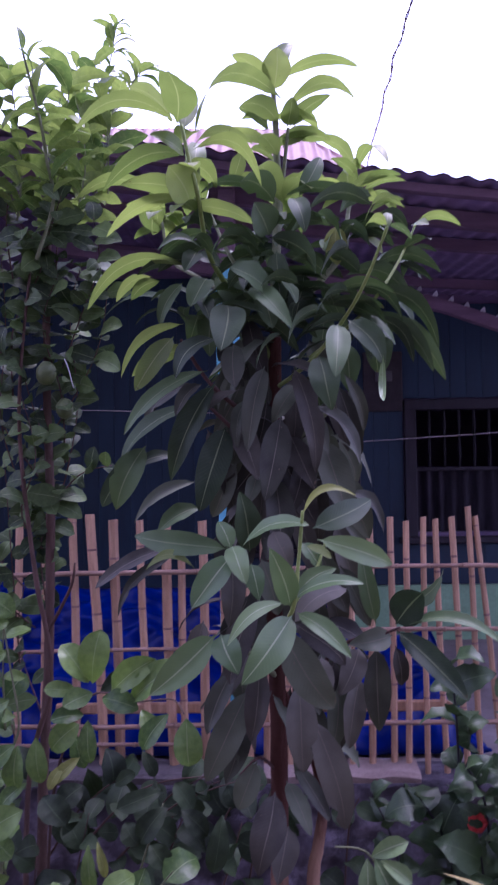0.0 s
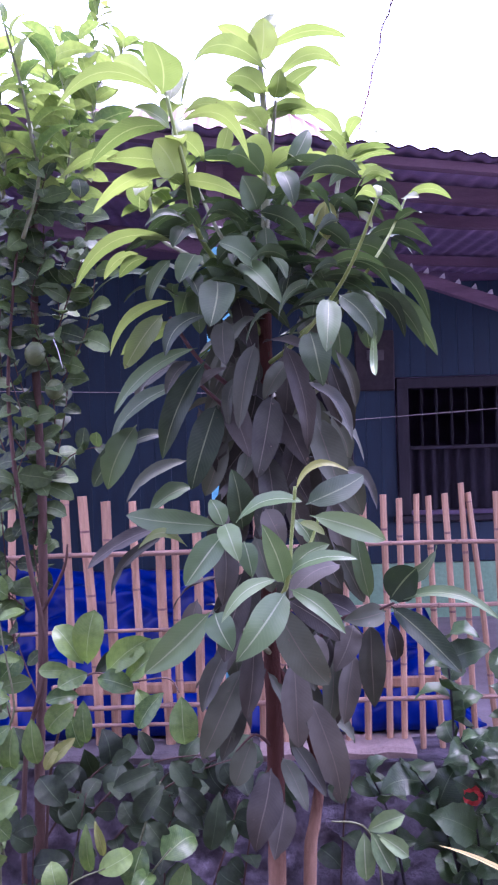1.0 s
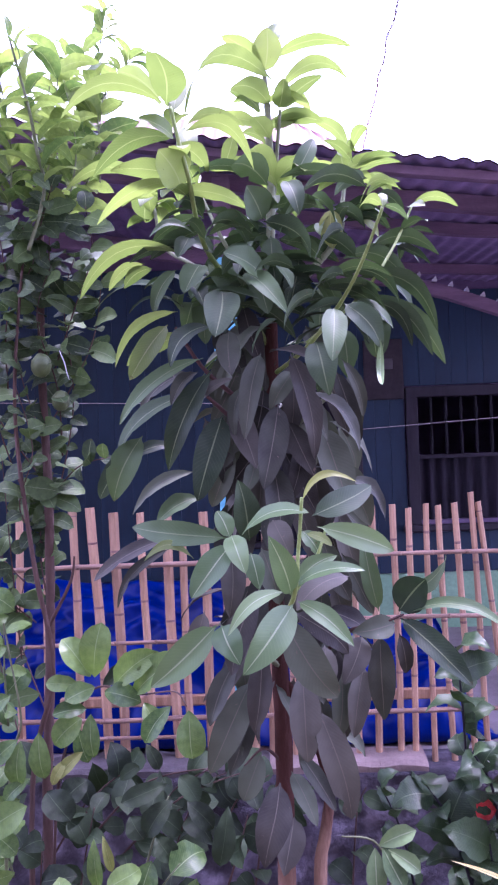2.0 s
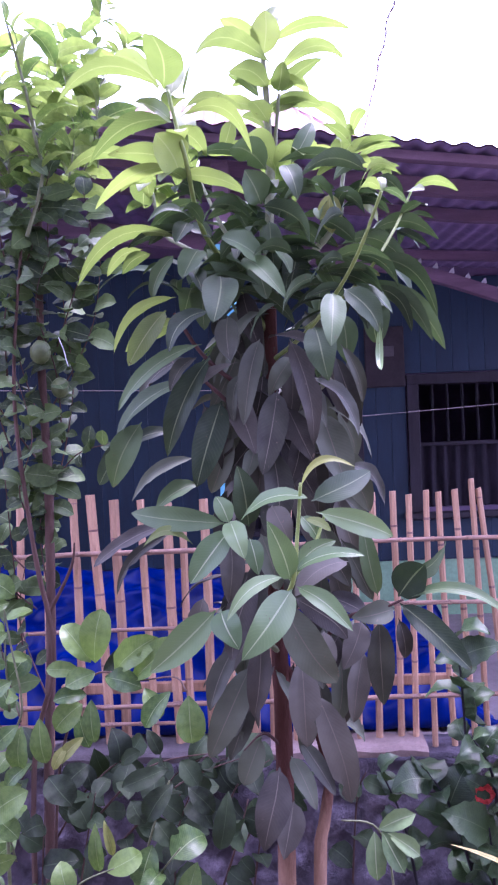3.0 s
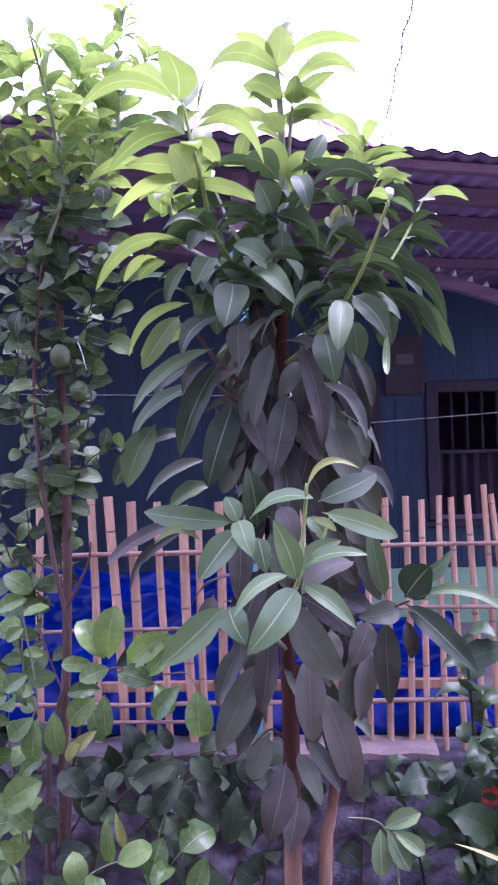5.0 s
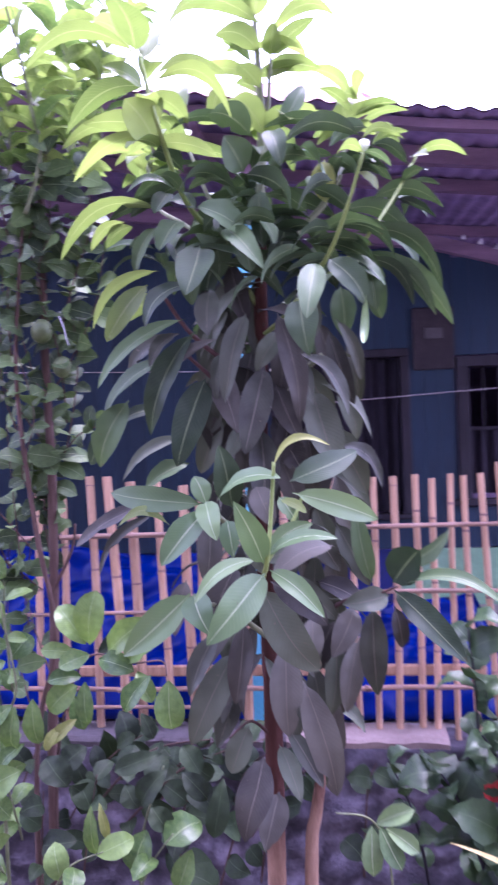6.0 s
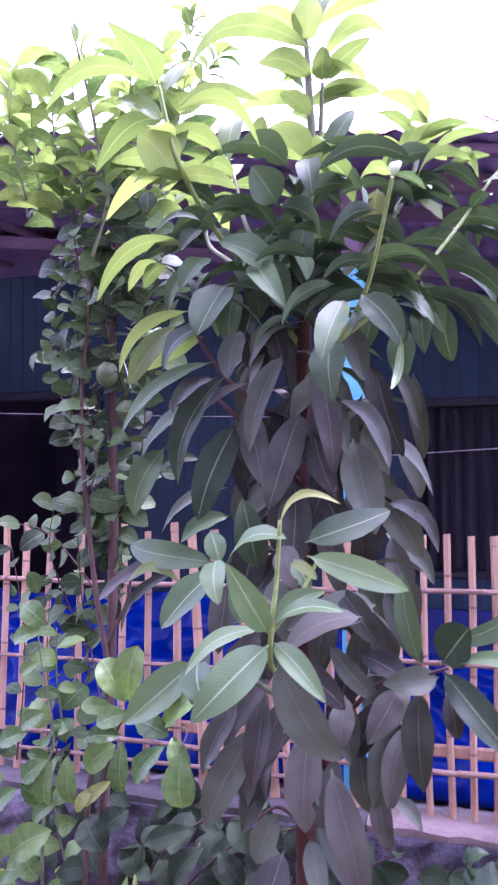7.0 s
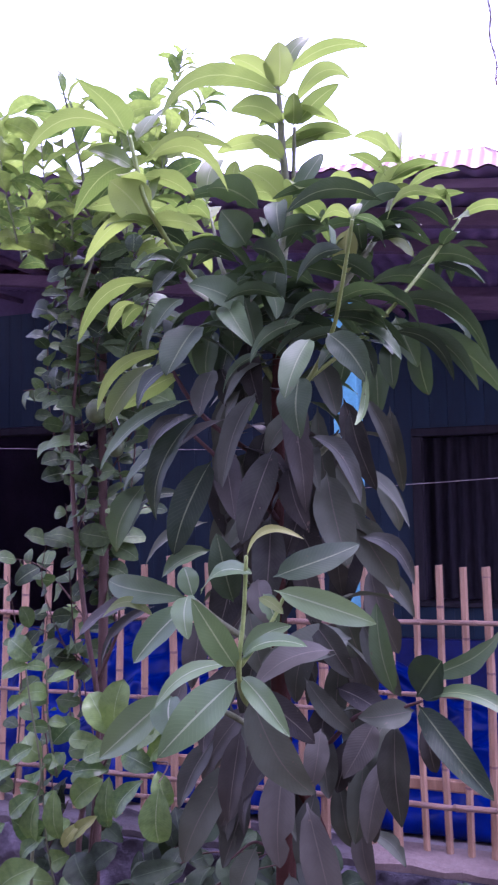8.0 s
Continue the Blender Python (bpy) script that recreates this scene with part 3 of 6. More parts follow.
bm = bmesh.new()
rows = []
for x in spaced(-4.9, 3.85, 30):
    rows.append([bm.verts.new((x, 5.0 + dy, beam_z(x) + dz)) for dy, dz in ((-0.035, 0.0), (0.035, 0.0), (0.035, -0.075), (-0.035, -0.075))])
for a, b in zip(rows, rows[1:]):
    for k in range(4):
        bm.faces.new((a[k], a[(k + 1) % 4], b[(k + 1) % 4], b[k]))
bm.faces.new(rows[0][::-1])
bm.faces.new(rows[-1])
bmesh.ops.recalc_face_normals(bm, faces=bm.faces)
part("beam", bm, ROOF_WOOD, porch_beam)
# Pale chips in place of daylight showing through gaps above the beam.
for i in range(9):
    x = 0.98 + i * 0.094
    bm = bmesh.new()
    v = [bm.verts.new((x + a, 4.955 + b, beam_z(x) + c)) for a, b, c in
         ((-0.016, 0, 0.002), (0.018, 0, -0.002), (0.004 + 0.01 * random.random(), 0, 0.022 + 0.012 * random.random()),
          (-0.016, 0.03, 0.002), (0.018, 0.03, -0.002), (0.004, 0.03, 0.024))]
    for f in ((0, 1, 2), (5, 4, 3), (0, 3, 4, 1), (1, 4, 5, 2), (2, 5, 3, 0)):
        bm.faces.new([v[k] for k in f])
    part("gap_chip", bm, PALE_GAP_STRING, porch_beam, "pale chip painted as light coming through a roof gap")

post = thing("porch_post", "light blue painted square porch post on the yard", "post")
part("shaft", box_mesh((-0.162, 3.60, 0.22), (-0.062, 3.70, 2.44), 0.006), POST_BLUE, post)
part("head", box_mesh((-0.15, 3.61, 2.441), (-0.074, 3.69, 2.80), 0.006), ROOF_WOOD, post, "bare reddish wood head")
part("foot", box_mesh((-0.185, 3.577, 0.215), (-0.039, 3.723, 0.30), 0.008), CONCRETE, post, "grey concrete foot")
copy_thing(post, pose(-2.6, 0, 0))
# Unseen wall added behind the camera; its height cuts low sky light from the front.
tagged(part("wall_light_block", box_mesh((-9, -2.2, -0.35), (9, -2.0, 8.4), 0), BLOCK_WALL), "unseen plain wall added across the lane to block front light", "wall", "", "structure")

for a, b, sag in (((-0.112, 3.59, 1.805), (-3.4, 3.75, 1.993), 0.02), ((-0.112, 3.59, 1.645), (3.2, 3.8, 1.85), 0.015)):
    mid = [(a[i] + b[i]) / 2 for i in range(3)]
    mid[2] -= sag
    tagged(tube("clothes_line", [a, tuple(mid), b], [0.0016] * 3, ROPE, None, 6), "thin pale cord stretched from the porch post", "cord", "clothes lines")

service = [Vector((0.555, 5.15, 2.90)), Vector((0.55, 4.4, 2.955)), Vector((0.545, 3.75, 2.995)), Vector((0.538, 3.2, 3.04)), Vector((0.535, 2.8, 3.061)), Vector((0.53, 1.5, 3.15)), Vector((0.52, -0.2, 3.32)), Vector((0.51, -1.995, 3.55))]
service_drop = thing("service_cable", "grey twisted pair cable hung across the lane to the house", "cable")
for ph in (0.0, math.pi):
    pts = []
    for i in range(len(service) - 1):
        steps = max(2, int((service[i + 1] - service[i]).length / 0.025))
        for k in range(steps):
            p = service[i].lerp(service[i + 1], k / steps)
            a = ph + p.y * 38
            kink = Vector((noise.noise(p * 7.0), 0, noise.noise(p * 7.0 + Vector((9, 0, 0))))) * 0.012
            pts.append(p + kink + Vector((math.cos(a), 0, math.sin(a))) * 0.0026)
    tube("strand", pts, [0.0021] * len(pts), CABLE, service_drop, 5, steps=1)


# ---- the blue tarpaulin behind the fence ----
def tarpaulin():
    def crest(x):
        if x < -0.25:
            return 0.945 + 0.02 * math.sin(x * 3.1)
        if x < 0.2:
            return 0.93 - (x + 0.25) * 0.6
        if x < 0.89:
            return 0.66 + 0.012 * math.sin(x * 9.0)
        return max(0.25, 0.66 - (x - 0.89) * 2.6)

    xs, ss = spaced(-3.2, 1.05, 200), spaced(0, 1, 60)
    verts = []
    for s in ss:
        for x in xs:
            h = crest(x)
            y = 3.86 + 0.52 * s
            z = 0.235 + (h - 0.235) * min(1.0, (s ** 0.62) * 1.02)
            fold = 0.040 * noise.noise(Vector((x * 5.0 + s * 2, s * 3.5, 1))) + 0.030 * abs(noise.noise(Vector((x * 6 - s * 3, s * 4 + x * 2, 5))))
            fold += 0.005 * noise.noise(Vector((x * 24, s * 15, 2))) + 0.03 * (0.3 - abs(noise.noise(Vector((x * 4.5 + s * 4, s * 5 - x * 2, 8)))))
            verts.append((x, y - fold * 1.6, max(0.226, z + fold)))
    k = len(xs)
    faces = [(j * k + i, j * k + i + 1, (j + 1) * k + i + 1, (j + 1) * k + i) for j in range(len(ss) - 1) for i in range(k - 1)]
    ob = link_mesh("tarpaulin", verts, faces, TARP)
    solid = ob.modifiers.new("thickness", "SOLIDIFY")
    solid.thickness = 0.002
    tagged(ob, "creased bright blue tarpaulin draped over a heap behind the fence", "tarpaulin")
    heap_x, heap_y = spaced(-3.1, 0.86, 60), spaced(3.98, 4.42, 12)
    grid = [(x, y, max(0.2, min(crest(x) - 0.06, 0.2 + (y - 3.98) * 1.2))) for y in heap_y for x in heap_x]
    m = len(heap_x)
    heap = link_mesh("earth_heap", grid, [(j * m + i, j * m + i + 1, (j + 1) * m + i + 1, (j + 1) * m + i) for j in range(11) for i in range(m - 1)], SOIL)
    tagged(heap, "heap of earth under the blue tarpaulin", "heap")


tarpaulin()

# ---- the bamboo fence ----
fence = thing("bamboo_fence", "pinkish weathered split-bamboo fence standing on the kerb", "fence")


def slat_mesh(seed):
    rnd = random.Random(seed)
    w, h = 0.0295 + 0.006 * rnd.random(), 1.0
    cuts = [0.0]
    while cuts[-1] < 0.82:
        node = cuts[-1] + rnd.uniform(0.22, 0.34)
        cuts += [node - 0.0045, node, node + 0.0045]
    cuts = [c for c in cuts if c < 0.97] + [1.0]
    bm = bmesh.new()
    rows = []
    nodes = cuts[2::3]
    for c in cuts:
        grow = 1.10 if c in nodes else 1.0
        lean = 0.004 * math.sin(c * 5 + seed)
        top = 0.005 * rnd.random() if c == 1.0 else 0
        ring = []
        for u, v in ((-0.5, 0.006), (-0.2, -0.004), (0.2, -0.004), (0.5, 0.006), (0.0, 0.007)):
            ring.append(bm.verts.new((u * w * grow + lean, v * grow, c * h + top * u)))
        rows.append(ring)
    for a, b in zip(rows, rows[1:]):
        for k in range(5):
            bm.faces.new((a[k], a[(k + 1) % 5], b[(k + 1) % 5], b[k]))
    bm.faces.new(rows[0][::-1])
    bm.faces.new(rows[-1])
    bmesh.ops.recalc_face_normals(bm, faces=bm.faces)
    me = bpy.data.meshes.new("slat")
    bm.to_mesh(me)
    bm.free()
    me.materials.append(BAMBOO)
    me.materials.append(BAMBOO_NODE)
    for f in me.polygons:
        mid = f.center.z
        if any(abs(mid - c) < 0.0045 for c in nodes) and len(f.vertices) == 4:
            f.material_index = 1
    return me


SLATS = [slat_mesh(i) for i in range(7)]
tops = [-1.328, -1.226, -1.097, -0.912, -0.815, -0.705, -0.634, -0.543, -0.443, -0.345, -0.290, -0.205, -0.125, -0.045, 0.035, 0.118,
        0.205, 0.282, 0.364, 0.440, 0.521, 0.581, 0.646, 0.689, 0.747, 0.813, 0.842, 0.949]
feet = [-1.38, -1.27, -1.12, -0.925, -0.82, -0.695, -0.59, -0.53, -0.42, -0.325, -0.275, -0.195, -0.12, -0.035, 0.035, 0.12,
        0.214, 0.290, 0.362, 0.438, 0.519, 0.573, 0.642, 0.718, 0.800, 0.850, 0.935, 0.955]
crowns = [1.40, 1.39, 1.357, 1.40, 1.37, 1.404, 1.402, 1.379, 1.376, 1.36, 1.30, 1.37, 1.36, 1.38, 1.37, 1.36,
          1.371, 1.375, 1.369, 1.37, 1.374, 1.359, 1.373, 1.365, 1.374, 1.411, 1.378, 1.375]
x = 1.03
while x < 3.3:
    tops.append(x)
    feet.append(x + random.uniform(-0.03, 0.05))
    crowns.append(random.uniform(1.35, 1.41))
    x += random.uniform(0.06, 0.09)
x = -1.43
while x > -3.5:
    tops.append(x)
    feet.append(x - random.uniform(-0.02, 0.05))
    crowns.append(random.uniform(1.35, 1.41))
    x -= random.uniform(0.07, 0.11)
for i, (xt, xf, zt) in enumerate(zip(tops, feet, crowns)):
    ob = new("slat", SLATS[i % 7])
    ob.parent = fence
    z0 = 0.44 if xf < 0.58 else 0.36
    ob.location = (xf, 3.185 + 0.004 * (i % 3), z0)
    ob.rotation_euler = (0.0, math.atan2(xt - xf, zt - z0), random.uniform(-0.12, 0.12))
    ob.scale = ((0.85 + 0.3 * random.random()) * (0.78 if xf > 0.2 else 1.0), 1, (zt - z0))


def rail(x0, x1, z0, z1, y, r):
    """Split canes laid end over end along the fence: half-round, with a swollen joint every hand or two and a slight bow between."""
    rnd = random.Random(int(z0 * 1000))
    x = x0
    while x < x1 - 0.05:
        end = min(x1, x + rnd.uniform(0.9, 1.5))
        pts, rr = [], []
        k = x
        lift = rnd.uniform(-0.004, 0.004)
        while k < end:
            f = (k - x0) / (x1 - x0)
            bow = 0.004 * math.sin((k - x) / (end - x) * math.pi)
            for dk, grow in ((0.0, 1.0), (0.006, 1.22), (0.012, 1.0)):
                pts.append((k + dk, y + 0.003 * noise.noise(Vector((k * 9, y, 0))), z0 + (z1 - z0) * f + lift + bow + 0.003 * noise.noise(Vector((k * 5, 3, z0)))))
                rr.append(r * grow * rnd.uniform(0.74, 0.86))
            k += rnd.uniform(0.12, 0.2)
        pts.append((end, y, z0 + (z1 - z0) * (end - x0) / (x1 - x0) + lift))
        rr.append(r * 0.75)
        tube("rail", pts, rr, RAIL, fence, 8, knots=0.12, steps=2)
        x = end - 0.04
        y -= 0.0015


rail(-3.5, 0.15, 1.168, 1.178, 3.165, 0.013)
rail(0.05, 3.3, 1.186, 1.186, 3.160, 0.011)
rail(-3.5, -0.12, 0.868, 0.884, 3.170, 0.010)
rail(-0.25, 3.3, 0.945, 0.952, 3.165, 0.011)
rail(-3.5, 3.3, 0.592, 0.600, 3.165, 0.012)
rail(-3.5, -0.25, 0.53, 0.525, 3.168, 0.010)
part("back_board", box_mesh((-0.78, 3.205, 0.63), (0.755, 3.225, 0.672), 0.006), BAMBOO, fence, "flat board tied behind the slats")


# ---- the mango tree ----
mango = thing("mango_tree", "young mango tree with bright new shoots and drooping dusty leaves", "tree")
tube("trunk", [(0.060, 2.13, -0.25), (0.063, 2.13, 0.3), (0.064, 2.13, 0.52), (0.068, 2.13, 0.84), (0.064, 2.13, 1.13), (0.060, 2.13, 1.475), (0.072, 2.13, 1.79), (0.081, 2.13, 2.10)],
     [0.027, 0.0245, 0.0228, 0.0225, 0.021, 0.019, 0.017, 0.013], TRUNK, mango, 12, "dark reddish brown trunk, paler at the foot", 0.14)
tube("side_trunk", [(0.14, 2.15, -0.25), (0.147, 2.15, 0.46), (0.164, 2.15, 0.61), (0.178, 2.15, 0.72), (0.15, 2.145, 0.86), (0.10, 2.135, 0.97), (0.066, 2.13, 1.02)], [0.020, 0.0175, 0.0155, 0.013, 0.012, 0.012, 0.011], SIDE_TRUNK, mango, 10, "slender second stem, bent at its top", 0.1)


BOUGHS = []


def branch(points, r0, r1, material=TWIG):
    k = len(points)
    ob = tube("branch", points, [r0 + (r1 - r0) * i / (k - 1) for i in range(k)], material, mango, 7, knots=0.15)
    BOUGHS.append((ob, [Vector(p) for p in points]))
    return ob


branch([(0.078, 2.13, 2.05), (0.087, 2.172, 2.280), (0.086, 2.152, 2.434), (0.083, 2.152, 2.521), (0.079, 2.152, 2.579)], 0.013, 0.005)
branch([(0.08, 2.13, 2.1), (0.099, 2.182, 2.297), (0.118, 2.152, 2.465)], 0.008, 0.004)
branch([(0.07, 2.13, 1.85), (-0.039, 2.1, 2.031), (-0.076, 2.02, 2.082), (-0.089, 1.93, 2.124), (-0.095, 1.81, 2.187), (-0.113, 1.8, 2.264), (-0.127, 1.795, 2.333)], 0.0075, 0.004, TWIG_GREEN)
branch([(-0.06, 2.10, 2.03), (-0.127, 2.2, 2.088), (-0.211, 2.28, 2.161), (-0.236, 2.31, 2.277), (-0.258, 2.33, 2.348)], 0.006, 0.0035)
branch([(0.06, 2.12, 1.95), (-0.035, 2.08, 2.111), (-0.088, 2.15, 2.242), (-0.126, 2.2, 2.328)], 0.006, 0.003)
branch([(0.072, 2.13, 1.78), (0.16, 2.05, 1.84), (0.234, 1.983, 1.926), (0.278, 1.9, 1.998), (0.321, 1.819, 2.105)], 0.0062, 0.0036, TWIG_GREEN)
branch([(0.16, 2.06, 1.85), (0.30, 2.12, 1.97), (0.397, 2.2, 2.103), (0.474, 2.31, 2.249)], 0.0052, 0.0034, TWIG_GREEN)
branch([(0.08, 2.13, 1.95), (0.18, 2.18, 2.05), (0.261, 2.2, 2.149), (0.289, 2.350, 2.284), (0.318, 2.400, 2.436)], 0.011, 0.005)
branch([(0.064, 2.12, 1.10), (0.052, 1.95, 1.18), (0.097, 1.78, 1.276), (0.112, 1.77, 1.385), (0.122, 1.76, 1.49)], 0.0065, 0.0035, TWIG_GREEN)
branch([(0.06, 2.12, 1.25), (0.017, 1.95, 1.328), (-0.035, 1.87, 1.4)], 0.009, 0.005)
branch([(0.10, 1.78, 1.29), (0.15, 1.80, 1.36), (0.175, 1.83, 1.42)], 0.005, 0.003, TWIG_GREEN)
branch([(0.064, 2.12, 1.05), (-0.02, 2.0, 1.15), (-0.06, 1.84, 1.19)], 0.008, 0.004)
branch([(0.066, 2.13, 0.95), (0.121, 2.15, 1.008), (0.234, 2.12, 1.127), (0.314, 2.11, 1.149), (0.378, 2.11, 1.172)], 0.007, 0.003, BARK)
branch([(0.066, 2.13, 0.80), (0.02, 2.08, 0.86), (-0.03, 2.05, 0.83)], 0.005, 0.002, BARK)
branch([(0.07, 2.12, 1.55), (-0.02, 2.06, 1.66), (-0.10, 2.04, 1.74)], 0.007, 0.004, BARK)
branch([(0.07, 2.12, 1.60), (0.16, 2.1, 1.68), (0.22, 2.1, 1.73)], 0.009, 0.006)
branch([(0.07, 2.12, 1.66), (-0.08, 2.06, 1.78), (-0.16, 2.05, 1.90)], 0.007, 0.004, BARK)

LEAF_COUNT = [0]


def mango_leaf(base, tip, width, bend, hint, material):
    LEAF_COUNT[0] += 1
    k = LEAF_COUNT[0]
    if material is OLD:
        tip = Vector(base).lerp(Vector(tip), 1.09)
    worn = {OLD: 0.9, MATURE: 0.5, FRESH: 0.4, YOUNG: 0.35, YELLOWED: 0.5}[material]
    bites = 1 if random.random() < 0.28 * worn and material is not YOUNG else 0
    wide = {OLD: 0.92, MATURE: 0.98, FRESH: 0.98, YOUNG: 1.18, YELLOWED: 1.0}[material] * random.uniform(0.9, 1.1) * ((0.92 if material is MATURE else 0.78) if hint == UNDER else 1.0)
    verts, faces, uvs = blade(base, tip, width * wide, bend * random.uniform(0.8, 1.3), hint, "lance", 13, 0.02 + 0.04 * worn * random.random(), (0.08 if material is YOUNG else 0.2) + 0.24 * random.random(), k, 0.9 * worn, bites)
    foot = Vector(base)
    limb = min(BOUGHS, key=lambda b: min((p - foot).length for p in b[1]))[0]
    return link_mesh("leaf", verts, faces, material, limb, "", True, uvs)


# crown shoot
mango_leaf((0.077, 2.152, 2.565), (-0.024, 2.102, 2.638), 0.057, 0.12, UNDER, YOUNG)
mango_leaf((0.081, 2.152, 2.562), (0.092, 2.132, 2.668), 0.060, 0.06, OUT, YOUNG)
mango_leaf((0.102, 2.152, 2.596), (0.301, 2.132, 2.617), 0.037, 0.12, UNDER, YOUNG)
mango_leaf((0.078, 2.182, 2.593), (0.135, 2.252, 2.738), 0.041, 0.1, OUT, YOUNG)
mango_leaf((0.116, 2.152, 2.517), (0.289, 2.052, 2.495), 0.048, 0.17, UNDER, YOUNG)
mango_leaf((0.106, 2.152, 2.537), (-0.102, 1.852, 2.340), 0.059, 0.24, UNDER, YOUNG)
mango_leaf((0.095, 2.152, 2.474), (-0.003, 2.052, 2.482), 0.059, 0.12, UNDER, YOUNG)
mango_leaf((0.115, 2.152, 2.468), (0.128, 2.112, 2.528), 0.043, 0.05, OUT, YOUNG)
mango_leaf((0.122, 2.152, 2.467), (0.228, 2.152, 2.548), 0.049, 0.1, UNDER, YOUNG)
mango_leaf((0.131, 2.172, 2.514), (0.203, 2.252, 2.503), 0.038, 0.1, UNDER, YOUNG)
mango_leaf((0.070, 2.172, 2.469), (-0.011, 2.252, 2.565), 0.053, 0.1, UNDER, YOUNG)
mango_leaf((0.090, 2.152, 2.390), (0.048, 2.052, 2.408), 0.056, 0.1, UNDER, YOUNG)
mango_leaf((0.083, 2.172, 2.382), (0.024, 2.252, 2.452), 0.038, 0.1, UNDER, YOUNG)
mango_leaf((0.103, 2.172, 2.419), (0.173, 2.302, 2.522), 0.045, 0.1, OUT, YOUNG)
# left shoot
mango_leaf((-0.136, 1.800, 2.339), (-0.134, 1.600, 2.356), 0.067, 0.05, OUT, YOUNG)
mango_leaf((-0.136, 1.800, 2.339), (-0.356, 1.760, 2.304), 0.046, 0.2, UNDER, YOUNG)
mango_leaf((-0.145, 1.820, 2.346), (-0.265, 1.950, 2.489), 0.057, 0.08, UNDER, YOUNG)
mango_leaf((-0.121, 1.800, 2.266), (-0.189, 1.740, 2.290), 0.043, 0.1, OUT, YOUNG)
mango_leaf((-0.121, 1.810, 2.270), (-0.318, 1.900, 2.223), 0.051, 0.2, UNDER, YOUNG)
mango_leaf((-0.124, 1.820, 2.330), (-0.121, 1.950, 2.455), 0.041, 0.1, OUT, YOUNG)
mango_leaf((-0.105, 1.820, 2.285), (0.047, 1.900, 2.231), 0.048, 0.3, UNDER, YOUNG)
mango_leaf((-0.002, 2.080, 2.377), (-0.029, 2.100, 2.306), 0.034, 0.05, OUT, YOUNG)
mango_leaf((-0.113, 1.840, 2.169), (-0.153, 1.760, 2.230), 0.066, 0.08, OUT, YOUNG)
mango_leaf((-0.132, 1.860, 2.192), (-0.322, 1.950, 2.142), 0.042, 0.15, UNDER, YOUNG)
mango_leaf((-0.239, 2.340, 2.361), (-0.277, 2.420, 2.267), 0.071, 0.08, OUT, YOUNG)
mango_leaf((-0.253, 2.330, 2.361), (-0.498, 2.400, 2.370), 0.052, 0.15, UNDER, YOUNG)
mango_leaf((-0.099, 1.980, 2.108), (-0.203, 1.950, 2.096), 0.030, 0.2, UP, MATURE)
mango_leaf((-0.112, 1.970, 2.098), (-0.135, 1.920, 2.039), 0.048, 0.1, OUT, MATURE)
mango_leaf((-0.106, 1.830, 2.193), (-0.129, 1.920, 2.296), 0.051, 0.1, OUT, YOUNG)
mango_leaf((-0.103, 1.820, 2.292), (0.021, 1.980, 2.360), 0.039, 0.14, UNDER, YOUNG)
mango_leaf((-0.126, 2.200, 2.329), (-0.124, 2.300, 2.492), 0.052, 0.1, OUT, YOUNG)
# centre shoot
mango_leaf((0.078, 2.000, 2.221), (-0.004, 1.900, 2.248), 0.075, 0.1, UNDER, MATURE)
mango_leaf((0.062, 1.960, 2.130), (0.028, 1.900, 2.191), 0.082, 0.06, OUT, MATURE)
mango_leaf((0.122, 2.000, 2.231), (0.149, 1.920, 2.134), 0.048, 0.1, OUT, MATURE)
mango_leaf((0.042, 1.980, 2.096), (-0.073, 1.860, 2.073), 0.047, 0.22, UNDER, MATURE)
mango_leaf((0.074, 2.050, 2.257), (-0.100, 1.950, 2.248), 0.035, 0.15, UNDER, MATURE)
mango_leaf((0.061, 1.980, 2.130), (0.177, 1.900, 2.032), 0.066, 0.15, UNDER, MATURE)
mango_leaf((0.287, 2.100, 2.252), (0.109, 2.000, 2.237), 0.039, 0.12, UNDER, MATURE)
mango_leaf((0.329, 2.100, 2.237), (0.151, 1.950, 2.187), 0.053, 0.15, UNDER, MATURE)
mango_leaf((0.138, 2.050, 2.249), (0.197, 2.100, 2.366), 0.048, 0.08, OUT, MATURE)
mango_leaf((0.204, 2.100, 2.196), (0.093, 1.950, 2.109), 0.061, 0.1, UNDER, MATURE)
mango_leaf((0.258, 2.020, 2.115), (0.181, 1.920, 2.026), 0.056, 0.1, UNDER, MATURE)
mango_leaf((0.184, 2.100, 2.225), (0.242, 2.000, 2.111), 0.056, 0.1, UNDER, MATURE)
mango_leaf((0.200, 2.000, 2.038), (0.114, 1.900, 2.057), 0.040, 0.12, UNDER, MATURE)
mango_leaf((0.134, 1.980, 2.015), (0.040, 1.880, 1.993), 0.037, 0.12, UNDER, MATURE)
mango_leaf((0.016, 1.950, 2.004), (0.102, 1.840, 1.896), 0.054, 0.12, OUT, MATURE)
mango_leaf((0.058, 1.960, 1.995), (-0.026, 1.860, 2.034), 0.081, 0.1, OUT, MATURE)
mango_leaf((-0.036, 1.920, 1.958), (-0.048, 1.790, 1.836), 0.078, 0.08, OUT, MATURE)
mango_leaf((-0.086, 1.950, 2.029), (-0.116, 1.880, 1.953), 0.058, 0.1, OUT, MATURE)
mango_leaf((0.252, 2.000, 2.000), (0.165, 1.880, 1.926), 0.048, 0.12, UNDER, MATURE)
mango_leaf((0.184, 1.960, 1.954), (0.092, 1.860, 1.864), 0.044, 0.15, UNDER, MATURE)
mango_leaf((0.090, 1.980, 1.899), (0.024, 1.900, 1.811), 0.032, 0.1, UNDER, MATURE)
